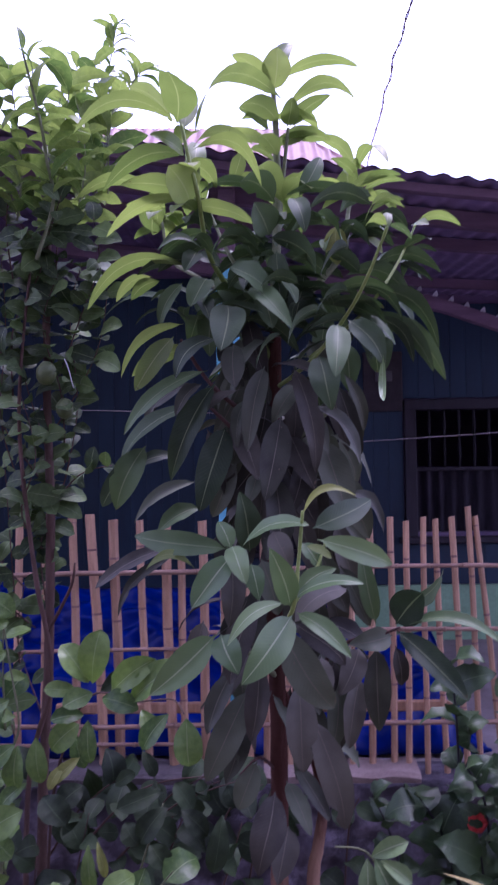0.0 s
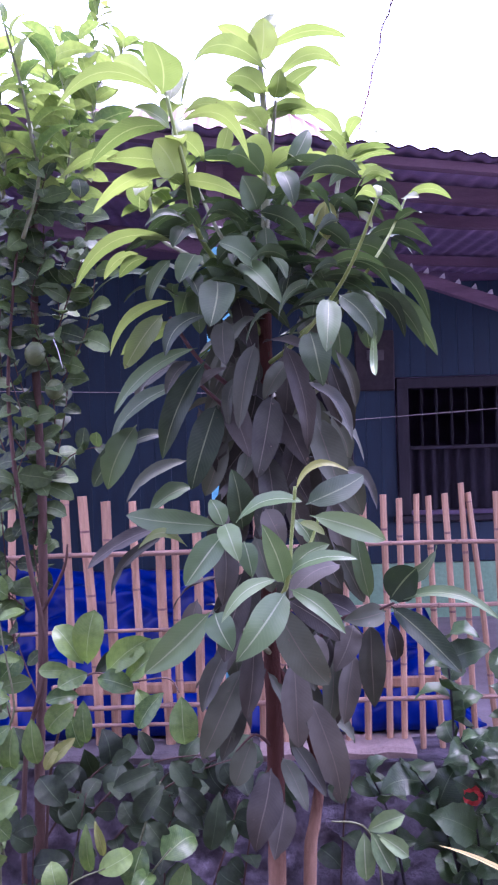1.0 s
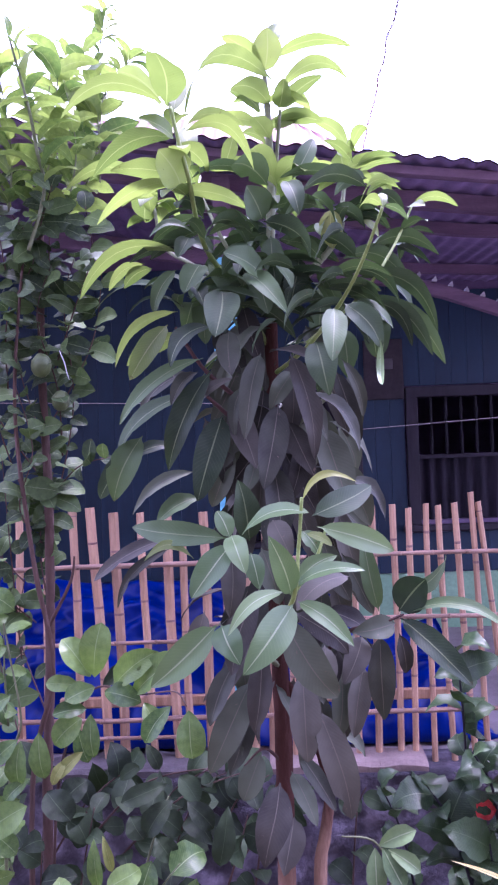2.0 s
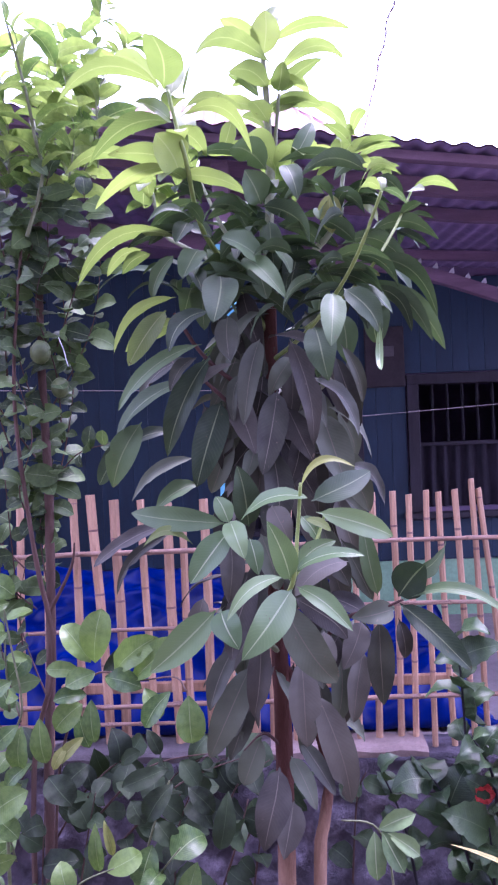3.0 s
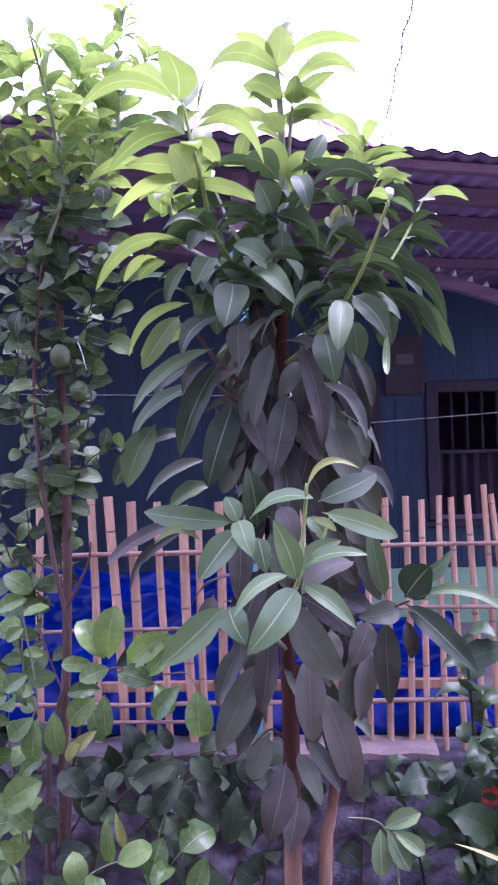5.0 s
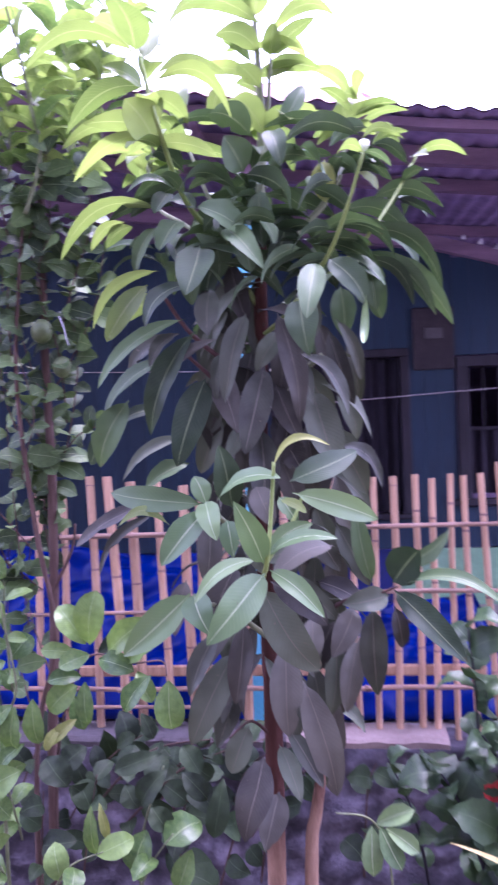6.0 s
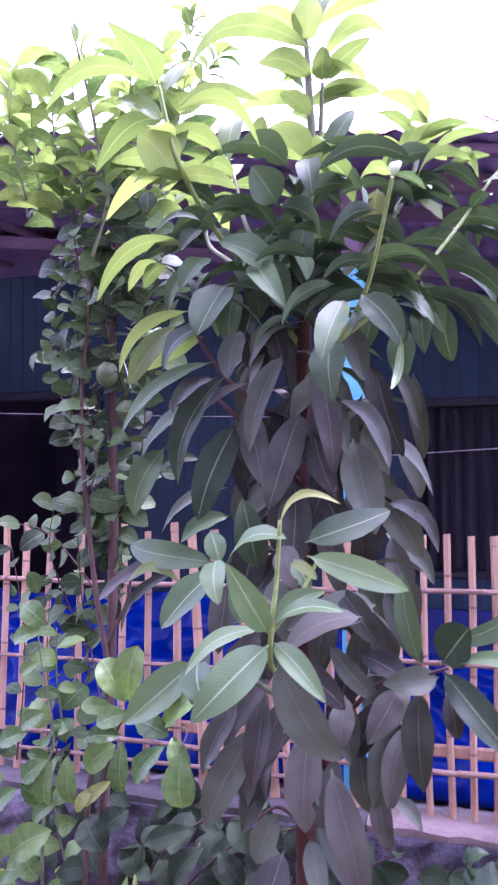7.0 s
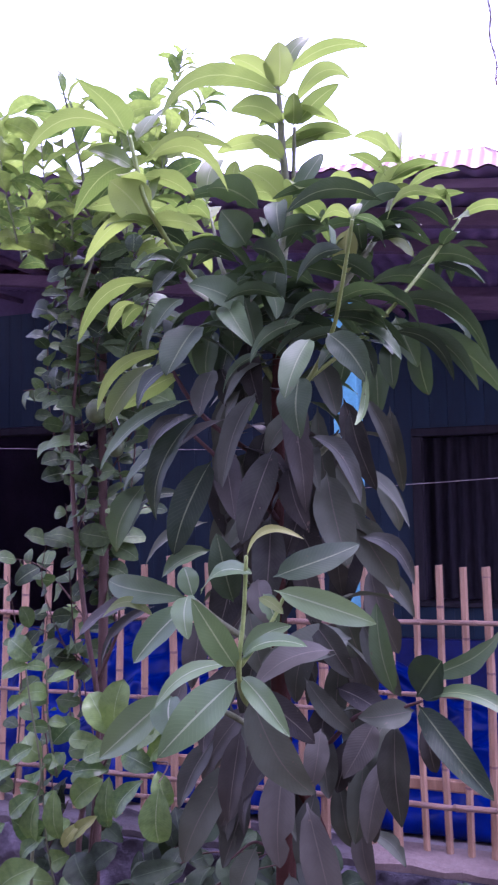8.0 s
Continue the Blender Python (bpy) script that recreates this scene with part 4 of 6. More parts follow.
mango_leaf((0.039, 2.050, 2.089), (-0.044, 2.000, 2.012), 0.069, 0.1, UNDER, MATURE)
# right shoot
mango_leaf((0.318, 2.400, 2.436), (0.203, 2.423, 2.544), 0.049, 0.1, UNDER, YOUNG)
mango_leaf((0.322, 2.400, 2.430), (0.376, 2.101, 2.360), 0.043, 0.15, UNDER, YOUNG)
mango_leaf((0.299, 2.400, 2.360), (0.290, 2.365, 2.430), 0.069, 0.05, OUT, YOUNG)
mango_leaf((0.331, 2.400, 2.362), (0.467, 2.423, 2.410), 0.030, 0.12, UNDER, YOUNG)
mango_leaf((0.337, 2.400, 2.354), (0.430, 2.478, 2.375), 0.025, 0.1, UNDER, YOUNG)
mango_leaf((0.240, 2.150, 2.205), (0.238, 2.140, 2.098), 0.062, 0.05, OUT, YELLOWED)
mango_leaf((0.468, 2.310, 2.246), (0.605, 2.339, 2.255), 0.037, 0.2, UNDER, YOUNG)
mango_leaf((0.453, 2.300, 2.222), (0.351, 2.200, 2.246), 0.037, 0.15, UNDER, MATURE)
mango_leaf((0.445, 2.300, 2.291), (0.314, 2.200, 2.204), 0.034, 0.25, UNDER, YOUNG)
mango_leaf((0.362, 2.420, 2.315), (0.470, 2.478, 2.372), 0.036, 0.12, UNDER, YOUNG)
mango_leaf((0.468, 2.310, 2.249), (0.496, 2.250, 2.233), 0.034, 0.1, OUT, YOUNG)
mango_leaf((0.446, 2.440, 2.297), (0.386, 2.532, 2.415), 0.047, 0.1, UNDER, YOUNG)
mango_leaf((0.351, 2.280, 2.321), (0.250, 2.200, 2.254), 0.055, 0.1, UNDER, MATURE)
mango_leaf((0.372, 2.250, 2.151), (0.322, 2.200, 2.184), 0.030, 0.1, OUT, YOUNG)
mango_leaf((0.230, 2.300, 2.363), (0.156, 2.350, 2.415), 0.048, 0.1, UNDER, YOUNG)
mango_leaf((0.346, 2.250, 2.121), (0.534, 2.277, 2.107), 0.056, 0.22, UNDER, MATURE)
mango_leaf((0.258, 2.220, 2.083), (0.467, 2.333, 2.030), 0.065, 0.2, UNDER, MATURE)
mango_leaf((0.247, 2.160, 2.041), (0.405, 2.130, 1.951), 0.056, 0.18, UNDER, MATURE)
mango_leaf((0.254, 2.110, 2.000), (0.350, 2.040, 1.923), 0.047, 0.18, UNDER, MATURE)
mango_leaf((0.297, 2.200, 2.032), (0.532, 2.300, 1.906), 0.065, 0.2, UNDER, MATURE)
mango_leaf((0.339, 2.220, 1.972), (0.564, 2.369, 1.815), 0.066, 0.14, UNDER, MATURE)
mango_leaf((0.326, 2.200, 1.987), (0.503, 2.270, 1.835), 0.055, 0.15, UNDER, MATURE)
mango_leaf((0.323, 2.180, 1.966), (0.451, 2.257, 1.858), 0.044, 0.15, UNDER, MATURE)
mango_leaf((0.258, 2.080, 1.935), (0.315, 2.050, 1.842), 0.039, 0.12, UNDER, MATURE)
mango_leaf((0.241, 1.925, 1.920), (0.325, 1.912, 1.818), 0.062, 0.10, OUT, MATURE)
mango_leaf((0.320, 1.912, 1.836), (0.310, 1.846, 1.725), 0.017, -0.2, OUT, FRESH)
mango_leaf((0.338, 2.100, 1.929), (0.346, 2.050, 1.822), 0.045, 0.12, OUT, MATURE)
mango_leaf((0.215, 1.895, 1.905), (0.196, 1.770, 1.775), 0.058, 0.1, OUT, MATURE)
mango_leaf((0.175, 1.950, 1.839), (0.190, 1.862, 1.715), 0.075, 0.08, OUT, MATURE)
mango_leaf((0.298, 2.150, 2.077), (0.209, 2.100, 2.125), 0.058, 0.1, UNDER, MATURE)
mango_leaf((0.256, 2.050, 1.944), (0.152, 1.950, 1.896), 0.046, 0.12, UNDER, MATURE)
mango_leaf((0.249, 2.200, 2.224), (0.329, 2.150, 2.148), 0.050, 0.1, UNDER, MATURE)
mango_leaf((0.321, 1.819, 2.108), (0.268, 1.790, 2.098), 0.030, 0.25, UNDER, YOUNG)
mango_leaf((0.322, 1.820, 2.110), (0.378, 1.840, 2.082), 0.026, 0.2, UNDER, FRESH)
mango_leaf((0.320, 1.819, 2.100), (0.330, 1.860, 2.150), 0.020, 0.1, OUT, YOUNG)
# left limb
mango_leaf((-0.125, 1.980, 2.061), (-0.385, 2.020, 1.970), 0.043, 0.2, UNDER, YOUNG)
mango_leaf((-0.222, 2.000, 2.047), (-0.319, 2.050, 1.998), 0.033, 0.12, UNDER, YOUNG)
mango_leaf((-0.203, 2.000, 2.036), (-0.283, 2.050, 2.000), 0.039, 0.1, UNDER, YOUNG)
mango_leaf((-0.159, 2.050, 1.988), (-0.417, 2.290, 1.995), 0.030, 0.14, UP, MATURE)
mango_leaf((-0.146, 2.000, 2.031), (-0.209, 2.020, 1.931), 0.047, 0.12, UP, MATURE)
mango_leaf((-0.148, 2.000, 1.930), (-0.294, 1.950, 1.795), 0.035, 0.16, UNDER, YOUNG)
mango_leaf((-0.170, 1.980, 1.896), (-0.253, 1.920, 1.764), 0.051, 0.1, OUT, YOUNG)
mango_leaf((-0.137, 2.050, 1.881), (-0.283, 2.050, 1.810), 0.064, 0.12, UNDER, YOUNG)
mango_leaf((-0.064, 1.950, 1.886), (-0.159, 1.870, 1.795), 0.057, 0.15, UP, MATURE)
mango_leaf((-0.026, 1.980, 1.876), (-0.021, 1.900, 1.769), 0.058, 0.06, OUT, OLD)
mango_leaf((-0.091, 2.000, 1.816), (-0.287, 1.950, 1.663), 0.051, 0.16, UP, MATURE)
mango_leaf((-0.131, 2.080, 1.737), (-0.338, 2.120, 1.580), 0.058, 0.14, UP, MATURE)
mango_leaf((-0.074, 2.020, 1.786), (-0.182, 2.000, 1.552), 0.063, 0.2, UP, MATURE)
mango_leaf((-0.009, 2.020, 1.772), (-0.157, 1.980, 1.612), 0.046, 0.14, UP, OLD)
mango_leaf((-0.050, 2.020, 1.680), (-0.112, 1.940, 1.485), 0.078, 0.1, OUT, MATURE)
mango_leaf((-0.107, 2.000, 2.076), (-0.212, 2.050, 2.070), 0.050, 0.12, UP, MATURE)
mango_leaf((-0.057, 2.020, 2.071), (-0.127, 2.050, 2.109), 0.042, 0.1, UP, MATURE)
mango_leaf((-0.129, 2.120, 1.797), (-0.266, 2.150, 1.687), 0.052, 0.12, UP, OLD)
mango_leaf((-0.105, 2.000, 1.784), (-0.155, 1.940, 1.714), 0.040, 0.12, UP, OLD)
# trunk leaves
mango_leaf((0.047, 2.050, 1.829), (0.010, 1.950, 1.638), 0.060, 0.08, OUT, OLD)
mango_leaf((-0.031, 2.060, 1.707), (0.025, 1.970, 1.561), 0.063, 0.08, OUT, OLD)
mango_leaf((0.085, 2.050, 1.703), (0.046, 1.960, 1.519), 0.077, 0.06, OUT, OLD)
mango_leaf((0.118, 2.060, 1.828), (0.169, 2.000, 1.592), 0.069, 0.08, OUT, OLD)
mango_leaf((0.107, 2.080, 1.662), (0.156, 2.020, 1.539), 0.059, 0.08, OUT, OLD)
mango_leaf((0.234, 2.140, 1.790), (0.286, 2.140, 1.624), 0.053, 0.12, OUT, OLD)
mango_leaf((0.255, 2.200, 1.825), (0.307, 2.240, 1.686), 0.042, 0.12, UP, OLD)
mango_leaf((0.216, 2.180, 1.662), (0.321, 2.280, 1.531), 0.043, 0.14, UP, OLD)
mango_leaf((0.189, 2.100, 1.650), (0.241, 2.050, 1.463), 0.088, 0.08, OUT, OLD)
mango_leaf((0.252, 2.120, 1.510), (0.344, 2.200, 1.407), 0.050, 0.14, UP, OLD)
mango_leaf((0.144, 2.100, 1.616), (0.110, 2.050, 1.480), 0.059, 0.08, OUT, OLD)
mango_leaf((0.065, 2.080, 1.562), (0.075, 2.000, 1.380), 0.072, 0.06, OUT, OLD)
mango_leaf((0.022, 2.080, 1.563), (0.001, 2.000, 1.497), 0.047, 0.06, OUT, OLD)
mango_leaf((0.004, 2.000, 1.378), (-0.010, 1.950, 1.521), 0.067, 0.06, OUT, MATURE)
mango_leaf((0.128, 2.100, 1.787), (0.068, 2.050, 1.700), 0.051, 0.1, OUT, OLD)
mango_leaf((0.003, 2.080, 1.845), (-0.058, 2.100, 1.721), 0.051, 0.1, UP, OLD)
mango_leaf((0.032, 2.100, 1.903), (-0.032, 2.080, 1.846), 0.043, 0.1, UP, OLD)
mango_leaf((-0.105, 2.140, 1.682), (-0.052, 2.140, 1.507), 0.058, 0.1, OUT, OLD)
mango_leaf((0.094, 2.120, 1.589), (0.162, 2.120, 1.444), 0.072, 0.1, OUT, OLD)
mango_leaf((0.207, 2.200, 1.824), (0.263, 2.220, 1.637), 0.060, 0.1, OUT, OLD)
mango_leaf((0.163, 2.160, 1.908), (0.202, 2.140, 1.788), 0.059, 0.1, OUT, OLD)
mango_leaf((-0.260, 2.120, 1.640), (-0.339, 2.100, 1.480), 0.075, 0.12, OUT, MATURE)
mango_leaf((-0.298, 2.200, 1.616), (-0.394, 2.200, 1.482), 0.063, 0.12, OUT, MATURE)
mango_leaf((-0.136, 2.200, 1.544), (-0.292, 2.200, 1.445), 0.051, 0.1, UP, OLD)
mango_leaf((-0.130, 2.200, 1.477), (-0.237, 2.150, 1.417), 0.053, 0.1, UP, MATURE)
mango_leaf((-0.181, 2.150, 1.612), (-0.301, 2.120, 1.572), 0.044, 0.12, UP, MATURE)
# lower shoot
mango_leaf((-0.041, 1.870, 1.400), (-0.271, 1.930, 1.423), 0.065, 0.1, OUT, MATURE)
mango_leaf((-0.007, 1.850, 1.409), (0.132, 1.750, 1.460), 0.042, 0.18, UP, FRESH)
mango_leaf((-0.032, 1.850, 1.407), (-0.004, 1.770, 1.338), 0.049, 0.12, OUT, FRESH)
mango_leaf((0.009, 1.870, 1.366), (0.027, 1.820, 1.292), 0.050, 0.08, OUT, FRESH)
mango_leaf((-0.035, 1.850, 1.386), (-0.117, 1.780, 1.284), 0.062, 0.12, OUT, FRESH)
mango_leaf((-0.036, 1.880, 1.399), (-0.063, 1.900, 1.461), 0.049, 0.05, OUT, FRESH)
mango_leaf((-0.036, 1.920, 1.356), (-0.043, 1.880, 1.234), 0.060, 0.1, OUT, OLD)
mango_leaf((-0.171, 2.000, 1.394), (-0.353, 2.000, 1.302), 0.044, 0.12, UP, OLD)
mango_leaf((-0.185, 2.020, 1.365), (-0.311, 2.000, 1.246), 0.033, 0.1, UP, OLD)
mango_leaf((-0.119, 1.880, 1.356), (-0.225, 1.850, 1.358), 0.020, 0.3, UP, YOUNG)
mango_leaf((0.121, 1.758, 1.478), (0.232, 1.745, 1.526), 0.020, 0.28, UP, YELLOWED)
mango_leaf((0.146, 1.840, 1.445), (0.288, 1.950, 1.497), 0.059, 0.1, OUT, MATURE)
mango_leaf((0.154, 1.820, 1.423), (0.327, 1.900, 1.355), 0.061, 0.12, OUT, FRESH)
mango_leaf((0.123, 1.850, 1.413), (0.161, 1.820, 1.358), 0.038, 0.1, OUT, FRESH)
mango_leaf((0.093, 1.780, 1.285), (0.050, 1.680, 1.423), 0.057, 0.08, OUT, FRESH)
mango_leaf((0.104, 1.780, 1.297), (0.194, 1.800, 1.361), 0.037, 0.12, UP, FRESH)
mango_leaf((0.102, 1.780, 1.302), (0.244, 1.720, 1.340), 0.036, 0.2, UP, FRESH)
mango_leaf((0.080, 1.780, 1.293), (-0.036, 1.700, 1.222), 0.036, 0.16, UP, FRESH)
mango_leaf((0.096, 1.770, 1.268), (-0.003, 1.650, 1.157), 0.072, 0.1, OUT, FRESH)
mango_leaf((0.106, 1.770, 1.273), (0.212, 1.700, 1.195), 0.043, 0.14, OUT, FRESH)
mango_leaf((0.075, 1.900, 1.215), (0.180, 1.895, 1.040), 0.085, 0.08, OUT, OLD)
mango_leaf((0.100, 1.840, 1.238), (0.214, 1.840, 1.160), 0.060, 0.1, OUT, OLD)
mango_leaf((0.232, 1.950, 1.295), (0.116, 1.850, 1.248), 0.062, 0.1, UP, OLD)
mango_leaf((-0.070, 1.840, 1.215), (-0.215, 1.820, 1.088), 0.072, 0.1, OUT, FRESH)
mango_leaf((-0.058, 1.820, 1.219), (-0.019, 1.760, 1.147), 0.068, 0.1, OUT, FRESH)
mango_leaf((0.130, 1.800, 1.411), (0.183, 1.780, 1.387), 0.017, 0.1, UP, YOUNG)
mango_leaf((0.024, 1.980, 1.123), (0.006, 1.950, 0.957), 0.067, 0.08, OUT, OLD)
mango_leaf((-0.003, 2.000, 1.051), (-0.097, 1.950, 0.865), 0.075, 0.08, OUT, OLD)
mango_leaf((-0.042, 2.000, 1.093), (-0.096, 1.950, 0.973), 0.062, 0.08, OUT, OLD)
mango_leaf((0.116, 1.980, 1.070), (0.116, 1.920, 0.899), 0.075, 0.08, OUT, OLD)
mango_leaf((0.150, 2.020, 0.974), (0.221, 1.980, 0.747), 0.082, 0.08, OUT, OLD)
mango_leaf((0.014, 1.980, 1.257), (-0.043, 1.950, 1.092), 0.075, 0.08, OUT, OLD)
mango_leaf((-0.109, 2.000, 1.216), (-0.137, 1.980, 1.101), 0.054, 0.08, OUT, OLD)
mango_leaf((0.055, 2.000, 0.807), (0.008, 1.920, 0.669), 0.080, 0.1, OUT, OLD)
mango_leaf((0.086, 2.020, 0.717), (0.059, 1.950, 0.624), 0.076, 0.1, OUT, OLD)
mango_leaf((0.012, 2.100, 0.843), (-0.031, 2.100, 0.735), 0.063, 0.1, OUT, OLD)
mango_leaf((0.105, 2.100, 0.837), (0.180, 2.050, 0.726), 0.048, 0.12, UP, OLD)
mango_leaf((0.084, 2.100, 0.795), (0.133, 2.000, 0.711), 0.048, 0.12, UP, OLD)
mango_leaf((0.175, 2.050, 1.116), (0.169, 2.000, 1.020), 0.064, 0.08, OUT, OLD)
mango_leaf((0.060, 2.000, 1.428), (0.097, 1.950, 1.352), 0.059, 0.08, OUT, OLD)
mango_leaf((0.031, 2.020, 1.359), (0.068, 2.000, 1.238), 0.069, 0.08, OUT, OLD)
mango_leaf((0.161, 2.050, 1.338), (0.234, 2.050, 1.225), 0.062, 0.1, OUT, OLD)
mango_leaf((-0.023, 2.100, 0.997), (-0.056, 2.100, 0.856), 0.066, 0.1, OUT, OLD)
# side branch
mango_leaf((0.369, 2.110, 1.163), (0.513, 2.000, 1.021), 0.065, 0.12, OUT, MATURE)
mango_leaf((0.386, 2.110, 1.173), (0.596, 1.950, 1.167), 0.039, 0.2, UP, MATURE)
mango_leaf((0.366, 2.110, 1.180), (0.427, 2.060, 1.265), 0.094, -0.12, OUT, MATURE)
mango_leaf((0.388, 2.130, 1.221), (0.524, 2.300, 1.292), 0.060, 0.1, (0.2, -1.0, -0.35), MATURE)
mango_leaf((0.318, 2.120, 1.179), (0.285, 2.120, 1.369), 0.052, 0.1, OUT, MATURE)
mango_leaf((0.275, 2.120, 1.120), (0.225, 2.060, 1.026), 0.066, 0.1, OUT, OLD)
mango_leaf((0.318, 2.120, 1.125), (0.324, 2.130, 0.922), 0.070, 0.08, OUT, OLD)
mango_leaf((0.358, 2.120, 1.149), (0.259, 2.080, 1.135), 0.066, 0.1, OUT, OLD)
mango_leaf((0.284, 2.200, 1.027), (0.250, 2.150, 0.871), 0.062, 0.1, OUT, OLD)
mango_leaf((0.372, 2.160, 1.115), (0.387, 2.180, 1.013), 0.041, 0.15, UP, OLD)
mango_leaf((0.236, 2.200, 1.318), (0.306, 2.200, 1.167), 0.060, 0.1, OUT, OLD)
mango_leaf((0.184, 2.150, 1.180), (0.298, 2.150, 1.119), 0.059, 0.1, UP, OLD)
# inner leaves
mango_leaf((0.207, 2.180, 1.597), (0.315, 2.200, 1.405), 0.083, 0.08, OUT, OLD)
mango_leaf((0.216, 2.300, 1.437), (0.319, 2.350, 1.320), 0.054, 0.12, UP, OLD)
mango_leaf((0.233, 2.100, 1.296), (0.092, 1.980, 1.262), 0.081, 0.1, OUT, OLD)
mango_leaf((0.183, 2.200, 1.368), (0.223, 2.250, 1.207), 0.064, 0.08, OUT, OLD)
mango_leaf((0.134, 2.080, 1.213), (0.232, 2.100, 1.102), 0.053, 0.1, OUT, OLD)
mango_leaf((0.224, 2.220, 1.016), (0.208, 2.200, 0.846), 0.063, 0.08, OUT, OLD)
mango_leaf((0.036, 2.100, 1.095), (-0.048, 2.050, 0.909), 0.059, 0.08, OUT, OLD)
mango_leaf((0.007, 2.080, 1.146), (-0.079, 2.020, 1.010), 0.053, 0.1, OUT, OLD)
mango_leaf((-0.013, 2.120, 0.964), (-0.064, 2.100, 0.803), 0.060, 0.08, OUT, OLD)
mango_leaf((0.121, 2.160, 1.638), (0.146, 2.150, 1.445), 0.071, 0.06, OUT, OLD)
mango_leaf((0.171, 2.220, 1.572), (0.182, 2.220, 1.385), 0.074, 0.06, OUT, OLD)
mango_leaf((0.103, 2.120, 1.499), (0.159, 2.100, 1.325), 0.067, 0.06, OUT, OLD)
mango_leaf((0.183, 2.200, 1.242), (0.163, 2.200, 1.079), 0.063, 0.06, OUT, OLD)
mango_leaf((0.153, 2.150, 1.090), (0.170, 2.120, 0.964), 0.063, 0.06, OUT, OLD)
mango_leaf((0.214, 2.280, 1.204), (0.239, 2.280, 1.059), 0.066, 0.08, OUT, OLD)
mango_leaf((0.118, 2.140, 1.829), (0.112, 2.100, 1.629), 0.063, 0.06, OUT, OLD)
mango_leaf((0.144, 2.200, 1.809), (0.178, 2.200, 1.566), 0.061, 0.06, OUT, OLD)
mango_leaf((0.268, 2.280, 1.919), (0.276, 2.250, 1.783), 0.071, 0.06, OUT, MATURE)
mango_leaf((0.074, 2.160, 1.940), (0.056, 2.120, 1.754), 0.059, 0.06, OUT, OLD)
mango_leaf((0.288, 2.340, 1.816), (0.316, 2.380, 1.624), 0.049, 0.1, OUT, OLD)
mango_leaf((0.209, 2.280, 2.033), (0.186, 2.240, 1.851), 0.060, 0.06, OUT, MATURE)
mango_leaf((0.215, 2.360, 1.379), (0.259, 2.400, 1.225), 0.055, 0.1, OUT, OLD)
mango_leaf((0.142, 2.120, 0.966), (0.125, 2.080, 0.816), 0.064, 0.06, OUT, OLD)
mango_leaf((0.209, 2.260, 0.878), (0.230, 2.260, 0.732), 0.052, 0.08, OUT, OLD)
mango_leaf((0.055, 2.120, 1.702), (0.023, 2.050, 1.576), 0.057, 0.08, OUT, OLD)
mango_leaf((0.027, 2.100, 1.301), (-0.001, 2.060, 1.138), 0.061, 0.06, OUT, OLD)
mango_leaf((0.358, 2.360, 1.980), (0.375, 2.400, 1.846), 0.055, 0.08, OUT, MATURE)
mango_leaf((0.315, 2.300, 2.028), (0.364, 2.300, 1.901), 0.059, 0.1, OUT, MATURE)
mango_leaf((0.389, 2.350, 2.059), (0.474, 2.400, 1.950), 0.055, 0.14, UP, MATURE)
mango_leaf((0.365, 2.350, 2.160), (0.517, 2.450, 2.126), 0.050, 0.16, UP, MATURE)
# inner crown leaves, added to shade the inside of the crown
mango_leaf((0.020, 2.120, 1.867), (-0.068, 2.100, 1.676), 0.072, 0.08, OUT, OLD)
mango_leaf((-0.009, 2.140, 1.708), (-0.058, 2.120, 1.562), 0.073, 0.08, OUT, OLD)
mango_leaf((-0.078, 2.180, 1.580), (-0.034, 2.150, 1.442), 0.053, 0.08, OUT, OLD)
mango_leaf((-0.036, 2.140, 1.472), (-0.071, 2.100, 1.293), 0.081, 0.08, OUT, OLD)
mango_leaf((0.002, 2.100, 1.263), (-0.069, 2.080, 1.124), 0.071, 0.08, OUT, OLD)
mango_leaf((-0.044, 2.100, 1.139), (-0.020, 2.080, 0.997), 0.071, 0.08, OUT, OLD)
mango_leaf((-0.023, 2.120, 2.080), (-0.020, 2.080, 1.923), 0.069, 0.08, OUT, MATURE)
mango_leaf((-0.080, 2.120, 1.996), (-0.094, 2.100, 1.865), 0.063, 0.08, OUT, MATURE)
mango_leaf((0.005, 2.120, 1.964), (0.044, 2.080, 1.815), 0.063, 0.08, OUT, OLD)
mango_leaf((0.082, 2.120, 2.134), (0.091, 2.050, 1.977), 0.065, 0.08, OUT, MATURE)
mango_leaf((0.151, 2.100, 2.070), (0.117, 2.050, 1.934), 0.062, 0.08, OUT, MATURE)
# dark drooping leaves
mango_leaf((0.251, 2.340, 1.659), (0.305, 2.360, 1.529), 0.055, 0.1, OUT, OLD)
mango_leaf((0.236, 2.300, 1.438), (0.295, 2.320, 1.242), 0.075, 0.08, OUT, OLD)
mango_leaf((0.185, 2.240, 1.299), (0.242, 2.260, 1.126), 0.078, 0.08, OUT, OLD)
mango_leaf((0.248, 2.280, 1.020), (0.223, 2.260, 0.828), 0.076, 0.08, OUT, OLD)
mango_leaf((0.223, 2.220, 1.066), (0.172, 2.200, 0.944), 0.063, 0.08, OUT, OLD)
mango_leaf((0.272, 2.300, 1.087), (0.196, 2.240, 0.952), 0.068, 0.1, OUT, OLD)
mango_leaf((0.218, 2.300, 0.821), (0.284, 2.340, 0.744), 0.040, 0.12, UP, OLD)
mango_leaf((-0.033, 2.120, 0.943), (-0.055, 2.100, 0.797), 0.048, 0.08, OUT, OLD)
mango_leaf((0.139, 2.200, 1.730), (0.228, 2.260, 1.571), 0.064, 0.1, OUT, OLD)
